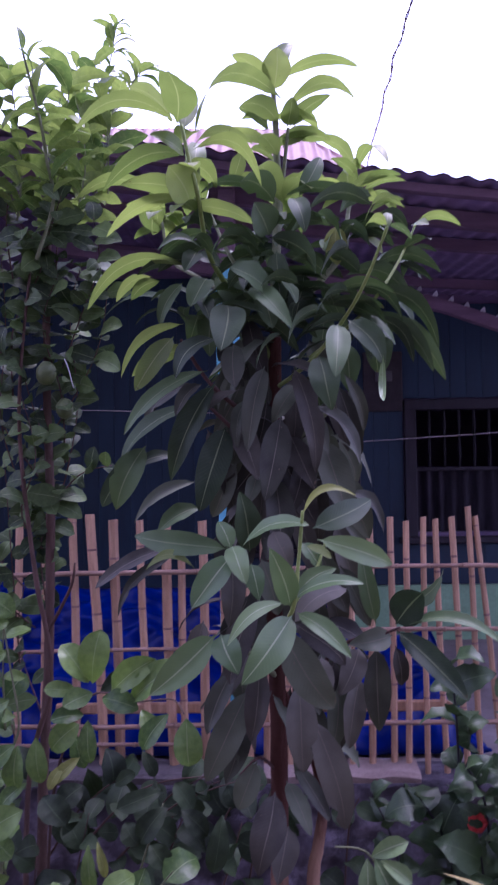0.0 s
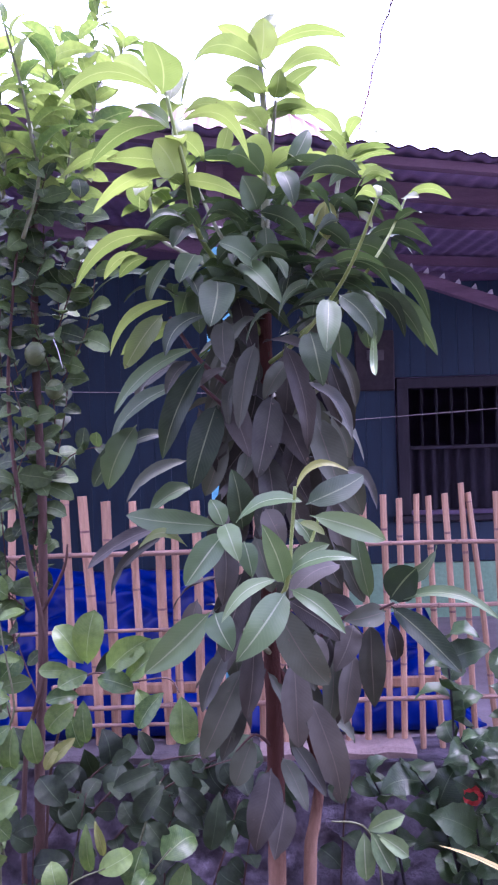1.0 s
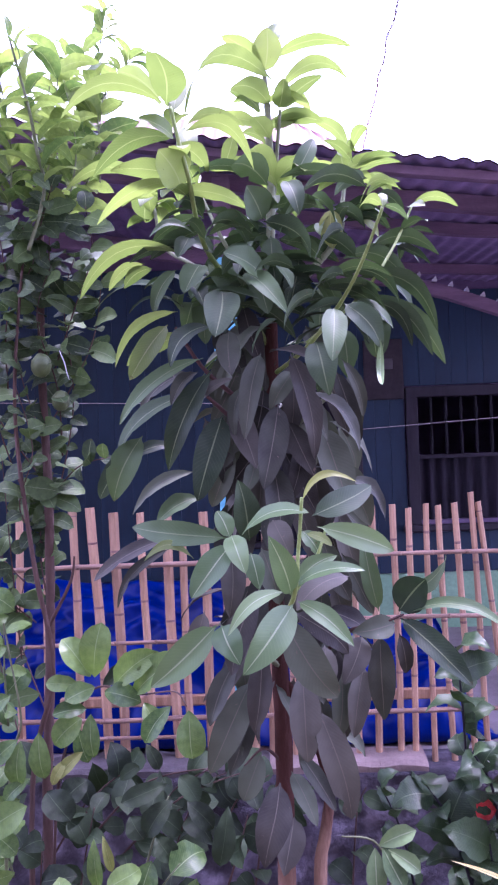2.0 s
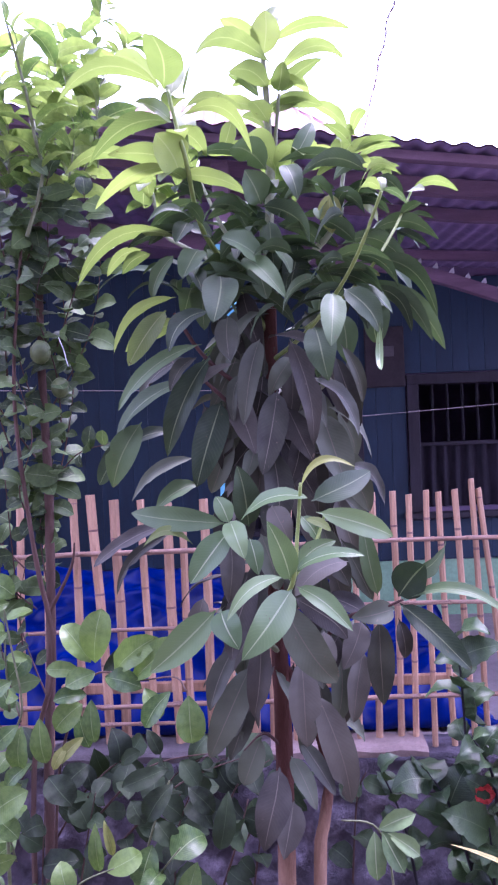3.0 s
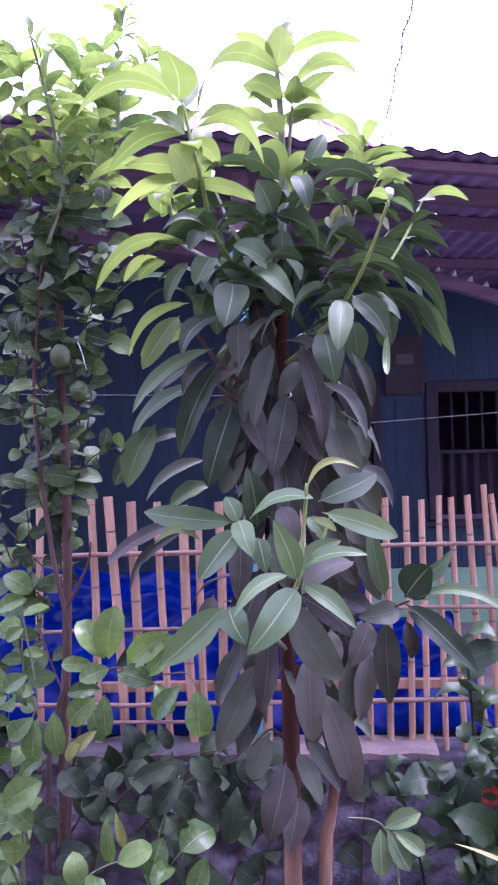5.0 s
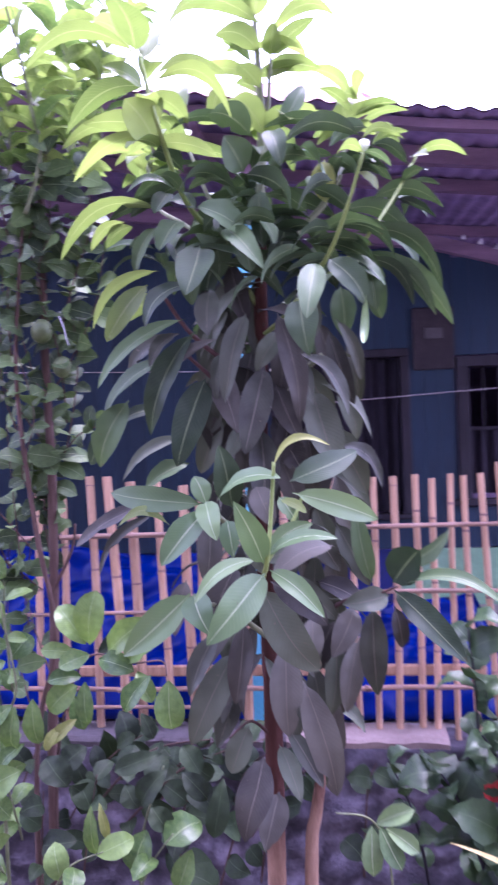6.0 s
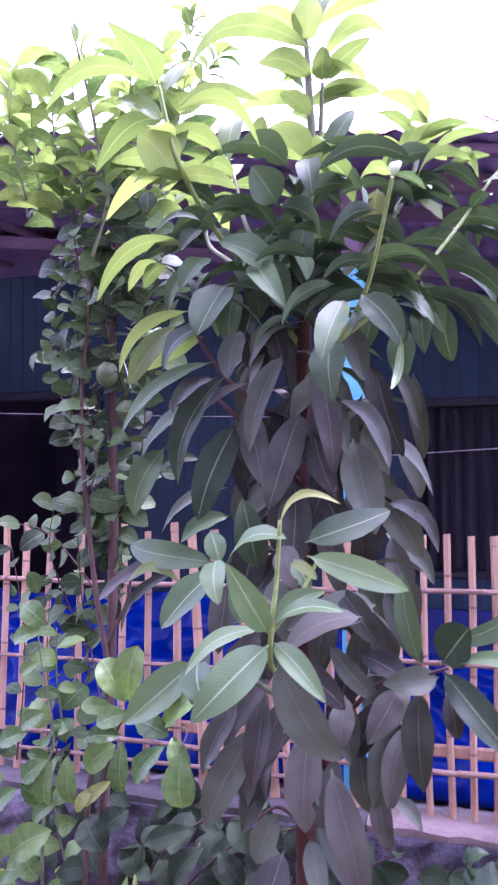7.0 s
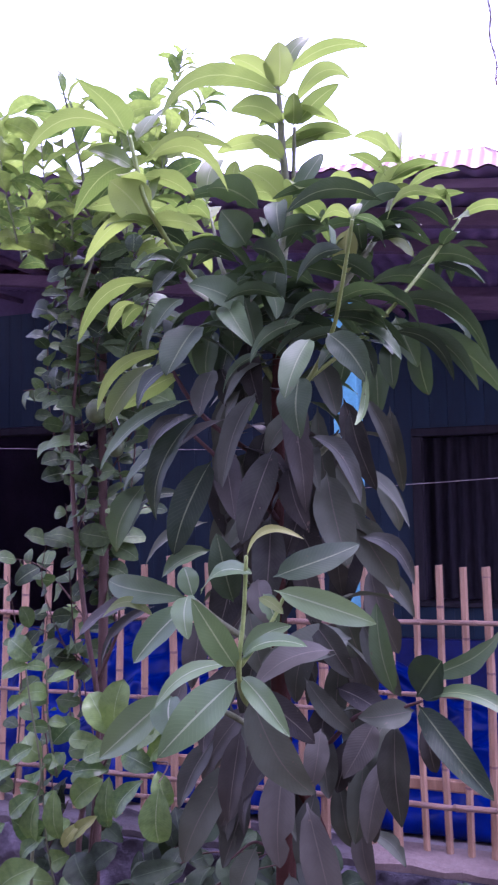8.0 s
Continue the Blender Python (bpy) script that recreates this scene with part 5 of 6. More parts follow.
mango_leaf((0.184, 2.240, 1.757), (0.149, 2.200, 1.573), 0.069, 0.06, OUT, OLD)
mango_leaf((0.090, 2.160, 1.446), (0.033, 2.120, 1.299), 0.073, 0.06, OUT, OLD)
mango_leaf((0.146, 2.140, 1.324), (0.102, 2.100, 1.171), 0.072, 0.06, OUT, OLD)
mango_leaf((0.152, 2.200, 1.153), (0.126, 2.180, 0.970), 0.075, 0.06, OUT, OLD)
mango_leaf((0.189, 2.260, 1.129), (0.224, 2.260, 0.955), 0.076, 0.06, OUT, OLD)
mango_leaf((0.101, 2.180, 1.005), (0.077, 2.160, 0.862), 0.062, 0.08, OUT, OLD)
mango_leaf((0.163, 2.240, 0.955), (0.185, 2.240, 0.809), 0.070, 0.06, OUT, OLD)
mango_leaf((0.061, 2.180, 1.627), (-0.046, 2.160, 1.498), 0.070, 0.08, OUT, OLD)
mango_leaf((0.015, 2.180, 1.405), (-0.077, 2.160, 1.276), 0.070, 0.08, OUT, OLD)
mango_leaf((0.222, 2.280, 1.505), (0.173, 2.240, 1.338), 0.073, 0.06, OUT, OLD)
mango_leaf((0.032, 2.160, 1.217), (0.061, 2.140, 1.050), 0.066, 0.06, OUT, OLD)
mango_leaf((-0.065, 2.120, 1.909), (0.001, 2.100, 1.791), 0.063, 0.1, OUT, OLD)
mango_leaf((-0.035, 2.140, 1.854), (-0.071, 2.120, 1.709), 0.070, 0.08, OUT, OLD)
mango_leaf((-0.075, 2.140, 1.725), (-0.032, 2.120, 1.579), 0.070, 0.08, OUT, OLD)
mango_leaf((-0.035, 2.140, 1.608), (-0.085, 2.140, 1.464), 0.067, 0.08, OUT, OLD)
mango_leaf((-0.079, 2.100, 2.066), (-0.015, 2.080, 1.955), 0.066, 0.1, UP, MATURE)
mango_leaf((-0.026, 2.130, 1.996), (-0.064, 2.120, 1.866), 0.064, 0.08, OUT, MATURE)
mango_leaf((0.033, 2.020, 2.037), (0.068, 2.000, 1.915), 0.063, 0.08, OUT, MATURE)
mango_leaf((0.051, 2.100, 1.748), (0.018, 2.080, 1.613), 0.071, 0.08, OUT, OLD)
mango_leaf((0.035, 2.100, 1.561), (0.019, 2.080, 1.422), 0.071, 0.08, OUT, OLD)


def filler_leaves():
    """Leaves deeper in the crown and on the side turned away from the lane."""
    rnd = random.Random(11)
    for i in range(48):
        z = rnd.uniform(1.0, 2.2)
        a = rnd.uniform(0.15, math.pi - 0.15)
        reach = 0.02 + rnd.random() * 0.10
        b = Vector((0.07 + math.cos(a) * reach, 2.13 + math.sin(a) * reach, z))
        ln = rnd.uniform(0.13, 0.2)
        out = Vector((math.cos(a), math.sin(a), rnd.uniform(-0.9, 0.25) if z < 1.9 else rnd.uniform(-0.3, 0.6))).normalized()
        t = b + out * ln
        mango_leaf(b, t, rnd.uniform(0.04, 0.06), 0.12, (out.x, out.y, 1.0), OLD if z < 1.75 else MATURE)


filler_leaves()


def whorl(node, count, length, lift, material, seed, back=0.55):
    """A ring of leaves round a shoot's node; most of them lean to the far side of the tree."""
    rnd = random.Random(seed)
    for i in range(count):
        a = rnd.uniform(0, math.pi) if rnd.random() < back else rnd.uniform(math.pi, 2 * math.pi)
        out = Vector((math.cos(a), math.sin(a), lift + rnd.uniform(-0.35, 0.35))).normalized()
        b = Vector(node) + Vector((rnd.uniform(-0.02, 0.02), rnd.uniform(-0.02, 0.02), rnd.uniform(-0.05, 0.05)))
        ln = length * rnd.uniform(0.75, 1.2)
        mango_leaf(b, b + out * ln, ln * rnd.uniform(0.24, 0.31), rnd.uniform(0.08, 0.2), (out.x * 0.3, out.y * 0.3 + (0.55 if node[2] > 1.95 else -0.3), 1.0), material)


for k, (node, count, length, lift, material, back) in enumerate((
    ((0.083, 2.15, 2.44), 5, 0.15, 0.1, YOUNG, 0.8), ((0.087, 2.17, 2.29), 6, 0.16, 0.05, YOUNG, 0.6), ((0.085, 2.12, 2.16), 10, 0.17, -0.1, MATURE, 0.55),
    ((-0.12, 1.82, 2.31), 3, 0.14, 0.2, YOUNG, 0.9), ((-0.11, 1.85, 2.2), 6, 0.15, 0.0, YOUNG, 0.7), ((-0.085, 1.97, 2.11), 7, 0.15, -0.1, MATURE, 0.6),
    ((-0.24, 2.31, 2.28), 8, 0.14, 0.0, YOUNG, 0.6), ((-0.11, 2.18, 2.29), 7, 0.14, 0.0, YOUNG, 0.6), ((0.30, 2.27, 2.34), 8, 0.12, 0.2, YOUNG, 0.6), ((0.27, 2.22, 2.2), 11, 0.15, -0.05, MATURE, 0.5),
    ((0.43, 2.26, 2.17), 6, 0.12, 0.0, MATURE, 0.7), ((0.20, 2.05, 2.0), 10, 0.17, -0.2, MATURE, 0.5),
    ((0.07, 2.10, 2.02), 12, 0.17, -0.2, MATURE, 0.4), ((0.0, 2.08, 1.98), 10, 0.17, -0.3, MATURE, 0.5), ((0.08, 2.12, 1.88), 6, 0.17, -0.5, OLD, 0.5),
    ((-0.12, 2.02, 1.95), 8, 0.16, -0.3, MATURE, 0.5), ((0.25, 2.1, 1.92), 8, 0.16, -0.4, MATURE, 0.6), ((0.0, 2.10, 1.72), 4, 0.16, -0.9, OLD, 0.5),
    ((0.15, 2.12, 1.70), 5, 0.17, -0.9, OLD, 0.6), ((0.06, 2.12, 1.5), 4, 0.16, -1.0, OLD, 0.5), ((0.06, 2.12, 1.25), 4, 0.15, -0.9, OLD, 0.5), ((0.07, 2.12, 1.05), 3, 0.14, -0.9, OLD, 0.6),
)):
    whorl(node, count, length, lift, material, 500 + k, back)


# ---- leaves that share a few shapes ----
def leaf_shapes(shape, length, width, count, bend, material, name="leaf", ripple=0.03, rows=5, fold=0.42):
    made = []
    for i in range(count):
        verts, faces, uvs = blade((0, 0, 0), (length, 0, 0), width * random.uniform(0.82, 1.15), bend * (0.6 + 0.8 * random.random()), (0, 0, 1), shape, rows, ripple, random.uniform(0.3, 1.0) * fold, 300 + i, 0.9)
        me = bpy.data.meshes.new(name)
        me.from_pydata([tuple(v) for v in verts], [], faces)
        layer = me.uv_layers.new(name="UVMap")
        loops = np.empty(len(me.loops), dtype=np.int32)
        me.loops.foreach_get("vertex_index", loops)
        layer.data.foreach_set("uv", np.asarray(uvs, dtype=np.float32)[loops].ravel())
        me.polygons.foreach_set("use_smooth", [True] * len(me.polygons))
        me.materials.append(material)
        made.append(me)
    return made


def set_leaf(shapes, parent, at, out, up, scale, wide=1.0):
    """One leaf at a place, pointing along out, its upper side towards up."""
    o = Vector(out).normalized()
    u = Vector(up)
    u = (u - o * u.dot(o)).normalized()
    s = u.cross(o)
    m = Matrix((o, s, u)).transposed().to_4x4()
    ob = new("leaf", random.choice(shapes))
    ob.parent = parent
    ob.matrix_world = Matrix.Translation(at) @ m @ Matrix.Diagonal((scale, scale * wide, scale, 1))
    return ob


def spray_leaf(shapes, parent, foot, tip, wide, face=(0.1, -0.9, 0.6)):
    """One leaf of a spray from its foot to its tip."""
    out = Vector(tip) - Vector(foot)
    return set_leaf(shapes, parent, foot, out, face, out.length * 1.04, wide)


def sprig(parent, shapes, points, count, size, stem=None, radius=0.003, spread=1.0, droop=0.3, face=(0, -0.5, 1), stem_name="stem", smallest=0.7):
    """A stem through the points with leaves set alternately along it."""
    pts = [Vector(p) for p in points]
    if stem:
        parent = tube(stem_name, pts, [radius * (1 - 0.6 * i / (len(pts) - 1)) for i in range(len(pts))], stem, parent, 6, knots=0.1)
    total = len(pts) - 1
    for i in range(count):
        t = (i + 0.6 * random.random()) / count * total
        k = min(int(t), total - 1)
        p = pts[k].lerp(pts[k + 1], t - k)
        d = (pts[k + 1] - pts[k]).normalized()
        a = i * 2.4 + random.uniform(-0.9, 0.9)
        u = d.cross(Vector((0.2, 0.3, 1))).normalized()
        w = d.cross(u)
        out = (u * math.cos(a) + w * math.sin(a)) * spread + d * 0.45 + Vector((0, -0.15, -droop * random.random()))
        up = Vector(face) + Vector((random.uniform(-0.6, 0.6), random.uniform(-0.4, 0.4), random.uniform(-0.5, 0.5)))
        set_leaf(shapes, parent, p, out, up, size * random.uniform(smallest, 1.25))


# ---- the climber on its pole ----
climber = thing("climbing_plant", "leafy climber on a brown pole with dull green fruits", "climber")
VINE = leaf_shapes("ovate", 1.0, 0.72, 6, 0.08, VINE_LEAF, rows=8, fold=0.22) + leaf_shapes("round", 1.0, 0.66, 4, 0.08, VINE_LEAF, rows=8, fold=0.22)
VINE_FRESH = leaf_shapes("ovate", 1.0, 0.50, 8, 0.14, VINE_TOP, rows=8)
tube("pole", [(-0.66, 2.55, -0.25), (-0.655, 2.55, 0.5), (-0.63, 2.55, 1.0), (-0.62, 2.55, 1.45), (-0.63, 2.56, 1.9), (-0.62, 2.57, 2.4)],
     [0.017, 0.016, 0.015, 0.014, 0.012, 0.009], VINE_STEM, climber, 9, "reddish brown stem", 0.2)
tube("stem", [(-0.70, 2.52, -0.25), (-0.69, 2.52, 0.6), (-0.61, 2.5, 0.95), (-0.66, 2.5, 1.3), (-0.70, 2.5, 1.75), (-0.66, 2.5, 2.2)],
     [0.010, 0.009, 0.008, 0.008, 0.006, 0.004], VINE_STEM, climber, 6, "", 0.2)
tube("stem", [(-0.63, 2.53, 1.08), (-0.55, 2.5, 1.22), (-0.53, 2.48, 1.3)], [0.006, 0.005, 0.003], VINE_STEM, climber, 6)
vine_lines = [
    ([(-0.78, 2.70, 0.70), (-0.85, 2.72, 1.00), (-0.82, 2.72, 1.30)], 13),
    ([(-0.95, 2.80, 0.60), (-1.00, 2.80, 0.95), (-0.98, 2.80, 1.25)], 15),
    ([(-1.15, 2.85, 0.60), (-1.12, 2.85, 1.00), (-1.18, 2.85, 1.35)], 15),
    ([(-0.75, 2.70, 1.20), (-0.95, 2.75, 1.38), (-1.12, 2.78, 1.42)], 13),
    ([(-0.66, 2.60, 0.80), (-0.76, 2.67, 1.03), (-0.72, 2.62, 1.23)], 12),
    ([(-0.63, 2.62, 1.29), (-0.70, 2.52, 1.44), (-0.65, 2.50, 1.62), (-0.70, 2.52, 1.81)], 26),
    ([(-0.59, 2.62, 1.60), (-0.58, 2.54, 1.81), (-0.63, 2.52, 2.02), (-0.58, 2.52, 2.18)], 28),
    ([(-0.74, 2.57, 1.81), (-0.72, 2.52, 2.02), (-0.63, 2.52, 2.21), (-0.66, 2.40, 2.30)], 28),
    ([(-0.76, 2.62, 1.08), (-0.84, 2.56, 1.34), (-0.82, 2.56, 1.50)], 12),
    ([(-0.65, 2.67, 1.23), (-0.63, 2.57, 1.60), (-0.70, 2.54, 1.92), (-0.65, 2.57, 2.23)], 46),
    ([(-0.69, 2.67, 1.39), (-0.78, 2.59, 1.71), (-0.76, 2.57, 2.02), (-0.79, 2.62, 2.28)], 44),
    ([(-0.63, 2.67, 1.44), (-0.55, 2.62, 1.76), (-0.57, 2.62, 2.07), (-0.53, 2.62, 2.23)], 42),
    ([(-0.63, 2.60, 1.50), (-0.82, 2.60, 1.80), (-0.85, 2.60, 2.10), (-0.82, 2.60, 2.30)], 40),
    ([(-0.65, 2.62, 1.44), (-0.53, 2.54, 1.56), (-0.42, 2.50, 1.59)], 14),
    ([(-0.74, 2.62, 0.97), (-0.75, 2.58, 1.29), (-0.77, 2.58, 1.60)], 18),
    ([(-0.65, 2.62, 1.13), (-0.66, 2.58, 1.34), (-0.61, 2.58, 1.55)], 18),
    ([(-0.69, 2.62, 1.08), (-0.82, 2.57, 1.20), (-0.91, 2.54, 1.23)], 12),
    ([(-0.62, 2.60, 1.70), (-0.48, 2.60, 1.95), (-0.44, 2.60, 2.20)], 24),
    ([(-0.61, 2.62, 1.86), (-0.53, 2.57, 2.04), (-0.46, 2.54, 2.21), (-0.45, 2.42, 2.32)], 30),
    ([(-0.67, 2.57, 2.07), (-0.63, 2.54, 2.25), (-0.54, 2.40, 2.38)], 26),
    ([(-0.70, 2.52, 1.90), (-0.78, 2.5, 1.95), (-0.87, 2.5, 1.95)], 9),
    ([(-0.60, 2.56, 2.14), (-0.58, 2.52, 2.30), (-0.55, 2.50, 2.44)], 16),
    ([(-0.73, 2.56, 2.16), (-0.74, 2.52, 2.32), (-0.72, 2.50, 2.46)], 16),
]
for pts, count in vine_lines:
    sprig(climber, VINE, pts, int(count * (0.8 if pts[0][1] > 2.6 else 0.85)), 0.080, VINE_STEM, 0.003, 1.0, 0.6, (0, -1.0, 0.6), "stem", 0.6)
fresh_lines = [
    ([(-0.86, 2.45, 2.40), (-0.90, 2.42, 2.65), (-0.86, 2.4, 2.80)], 13),
    ([(-0.44, 2.6, 2.45), (-0.44, 2.6, 2.65), (-0.48, 2.6, 2.88)], 13),
    ([(-0.95, 2.6, 2.40), (-1.0, 2.62, 2.61), (-1.05, 2.62, 2.76)], 13),
    ([(-0.52, 2.5, 2.34), (-0.48, 2.46, 2.50), (-0.50, 2.45, 2.67)], 14),
    ([(-0.76, 2.5, 2.38), (-0.77, 2.46, 2.58), (-0.78, 2.45, 2.77)], 14),
    ([(-0.68, 2.65, 2.30), (-0.64, 2.66, 2.58), (-0.60, 2.68, 2.84)], 15),
    ([(-0.70, 2.5, 2.34), (-0.67, 2.45, 2.50), (-0.70, 2.42, 2.79)], 17),
    ([(-0.62, 2.55, 2.34), (-0.56, 2.5, 2.54), (-0.53, 2.5, 2.81)], 17),
    ([(-0.55, 2.6, 2.34), (-0.46, 2.6, 2.50), (-0.42, 2.62, 2.76)], 15),
    ([(-0.82, 2.55, 2.34), (-0.86, 2.5, 2.52), (-0.88, 2.5, 2.76)], 16),
    ([(-0.92, 2.6, 2.42), (-1.02, 2.6, 2.52), (-1.10, 2.62, 2.68)], 11),
    ([(-0.60, 2.75, 2.34), (-0.58, 2.8, 2.58), (-0.62, 2.85, 2.88)], 18),
]
for pts, count in fresh_lines:
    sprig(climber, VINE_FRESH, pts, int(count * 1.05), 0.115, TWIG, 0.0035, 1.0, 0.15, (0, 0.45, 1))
for pts, count in (
    ([(-0.54, 2.7, 2.40), (-0.49, 2.72, 2.70), (-0.45, 2.74, 2.96), (-0.43, 2.75, 3.08)], 34),
    ([(-0.50, 2.7, 2.62), (-0.55, 2.72, 2.82), (-0.57, 2.74, 2.96)], 20),
    ([(-0.49, 2.72, 2.70), (-0.40, 2.74, 2.84), (-0.34, 2.75, 2.92)], 18),
    ([(-0.54, 2.7, 2.45), (-0.66, 2.72, 2.70), (-0.74, 2.74, 2.86)], 22),
):
    sprig(climber, VINE_FRESH, pts, count, 0.072, TWIG, 0.003, 1.0, 0.15, (0, -0.2, 1))
young_stem = tube("stem", [(-0.62, 2.42, 2.20), (-0.568, 2.42, 2.37), (-0.575, 2.38, 2.472), (-0.593, 2.37, 2.598), (-0.633, 2.36, 2.770), (-0.640, 2.36, 2.80)],
                  [0.006, 0.0055, 0.005, 0.0045, 0.0035, 0.002], TWIG, climber, 7, "upright young shoot", 0.1)
for foot, tip, wide in (
    ((-0.589, 2.370, 2.614), (-0.690, 2.330, 2.560), 1.0), ((-0.579, 2.380, 2.491), (-0.695, 2.340, 2.517), 1.0), ((-0.574, 2.390, 2.423), (-0.700, 2.340, 2.449), 1.0),
    ((-0.571, 2.390, 2.413), (-0.660, 2.360, 2.400), 0.9), ((-0.592, 2.370, 2.633), (-0.525, 2.330, 2.675), 1.1), ((-0.599, 2.370, 2.670), (-0.560, 2.380, 2.776), 1.1),
    ((-0.584, 2.370, 2.581), (-0.455, 2.320, 2.550), 0.9), ((-0.569, 2.380, 2.496), (-0.448, 2.340, 2.540), 1.0), ((-0.564, 2.390, 2.426), (-0.436, 2.340, 2.490), 0.9),
):
    spray_leaf(VINE_FRESH, young_stem, foot, tip, wide, (0.0, -0.35, 1.0))
for foot, tip, wide in (
    ((-0.562, 2.400, 2.388), (-0.460, 2.360, 2.419), 1.0), ((-0.611, 2.360, 2.719), (-0.648, 2.330, 2.786), 1.0), ((-0.608, 2.360, 2.703), (-0.680, 2.320, 2.674), 1.0),
    ((-0.621, 2.360, 2.755), (-0.576, 2.360, 2.822), 1.0), ((-0.640, 2.360, 2.795), (-0.655, 2.350, 2.860), 0.9),
):
    spray_leaf(VINE_FRESH, young_stem, foot, tip, wide, (0.0, -0.35, 1.0))
for at, r in (((-0.615, 2.50, 1.872), 0.032), ((-0.567, 2.53, 1.766), 0.028)):
    bm = bmesh.new()
    bmesh.ops.create_uvsphere(bm, u_segments=12, v_segments=8, radius=r)
    bmesh.ops.scale(bm, vec=(1, 1, 1.15), verts=bm.verts)
    for v in bm.verts:
        v.co += v.co.normalized() * 0.1 * r * noise.noise(v.co * 60)
    bmesh.ops.translate(bm, vec=at, verts=bm.verts)
    part("fruit", bm, FRUIT, climber, "dull green round fruit", True)

tagged(tube("string", [(-0.556, 2.485, 1.913), (-0.541, 2.48, 1.876), (-0.533, 2.475, 1.846), (-0.528, 2.48, 1.825)], [0.0016] * 4, PALE_GAP_STRING, None, 6),
       "short white string caught in the climber's leaves", "string")

# ---- the shrub at the foot of the fence ----
shrub = thing("leafy_shrub", "low shrub with rounded green leaves before the fence", "shrub")
ROUND = leaf_shapes("ovate", 1.0, 0.70, 6, 0.12, BUSH_LEAF, ripple=0.04, rows=8) + leaf_shapes("round", 1.0, 0.60, 5, 0.12, BUSH_LEAF, ripple=0.04, rows=8)
ROUND_SHADED = leaf_shapes("ovate", 1.0, 0.70, 10, 0.12, BUSH_SHADED, ripple=0.05, rows=8)
shrub_lines = [
    ([(-1.1, 2.9, 0.2), (-1.0, 2.85, 0.45), (-0.9, 2.8, 0.62)], 16, 0.11),
    ([(-1.4, 2.9, 0.2), (-1.35, 2.85, 0.5), (-1.25, 2.8, 0.75)], 16, 0.11),
    ([(-0.75, 2.95, 0.2), (-0.6, 2.9, 0.42), (-0.45, 2.88, 0.52)], 15, 0.11),
    ([(-0.4, 2.95, 0.2), (-0.25, 2.92, 0.42), (-0.1, 2.9, 0.50)], 14, 0.11),
    ([(-0.1, 2.95, 0.15), (0.05, 2.92, 0.36), (0.18, 2.9, 0.44)], 12, 0.10),
    ([(-0.3, 2.7, 0.1), (-0.28, 2.65, 0.35), (-0.2, 2.6, 0.55)], 14, 0.11),
    ([(-0.6, 2.6, 0.1), (-0.55, 2.55, 0.35), (-0.5, 2.5, 0.55)], 14, 0.10),
    ([(-0.05, 2.75, 0.1), (0.0, 2.7, 0.4), (0.05, 2.68, 0.55)], 10, 0.10),
    ([(0.28, 2.8, 0.1), (0.30, 2.75, 0.4), (0.33, 2.72, 0.5)], 9, 0.10),
    ([(-0.78, 2.6, 0.3), (-0.82, 2.55, 0.6), (-0.80, 2.5, 0.9)], 14, 0.1),
    ([(-0.55, 2.6, 0.4), (-0.35, 2.55, 0.60), (-0.12, 2.5, 0.66)], 16, 0.105),
    ([(-0.45, 2.6, 0.35), (-0.25, 2.55, 0.55), (0.0, 2.55, 0.64)], 14, 0.105),
    ([(-0.62, 2.3, 0.2), (-0.50, 2.2, 0.42), (-0.38, 2.15, 0.50)], 7, 0.09),
    ([(-0.40, 2.4, 0.15), (-0.30, 2.3, 0.38), (-0.22, 2.25, 0.50)], 6, 0.10),
    ([(-0.72, 2.35, 0.3), (-0.75, 2.25, 0.5), (-0.78, 2.2, 0.62)], 12, 0.095),
    ([(-0.9, 2.4, 0.4), (-0.95, 2.35, 0.65), (-0.92, 2.3, 0.8)], 13, 0.1),
    ([(-0.75, 2.5, 0.8), (-0.73, 2.42, 1.0), (-0.72, 2.4, 1.15)], 11, 0.085),
    ([(-0.90, 2.85, 0.3), (-0.80, 2.78, 0.5), (-0.70, 2.74, 0.60)], 13, 0.10),
    ([(-0.65, 2.85, 0.3), (-0.55, 2.78, 0.48), (-0.42, 2.74, 0.58)], 13, 0.10),
    ([(-0.40, 2.85, 0.3), (-0.30, 2.78, 0.48), (-0.16, 2.74, 0.57)], 13, 0.10),
    ([(-0.15, 2.85, 0.3), (-0.08, 2.78, 0.46), (0.02, 2.74, 0.54)], 10, 0.10),
    ([(-0.66, 2.45, 0.1), (-0.64, 2.4, 0.35), (-0.62, 2.38, 0.55)], 13, 0.10),
    ([(-0.15, 2.5, 0.2), (-0.08, 2.42, 0.42), (-0.04, 2.4, 0.56)], 9, 0.11),
]
for pts, count, size in shrub_lines:
    # Sprigs deep and low in the shrub take the leaf with shade painted in.
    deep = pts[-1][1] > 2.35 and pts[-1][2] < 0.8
    sprig(shrub, ROUND_SHADED if deep else ROUND, pts, int(count * (0.58 if deep else 0.85)), size, VINE_STEM if deep else TWIG, 0.004, 1.0, 0.35, (0.1, -0.9, 0.6))
FULL = leaf_shapes("round", 1.0, 0.62, 6, 0.10, BUSH_LEAF, ripple=0.05, rows=10)
FULL_SHADED = leaf_shapes("round", 1.0, 0.62, 6, 0.12, BUSH_SHADED, ripple=0.06, rows=10)
FULL_YELLOW = leaf_shapes("round", 1.0, 0.62, 3, 0.10, YELLOWED, ripple=0.05, rows=10)
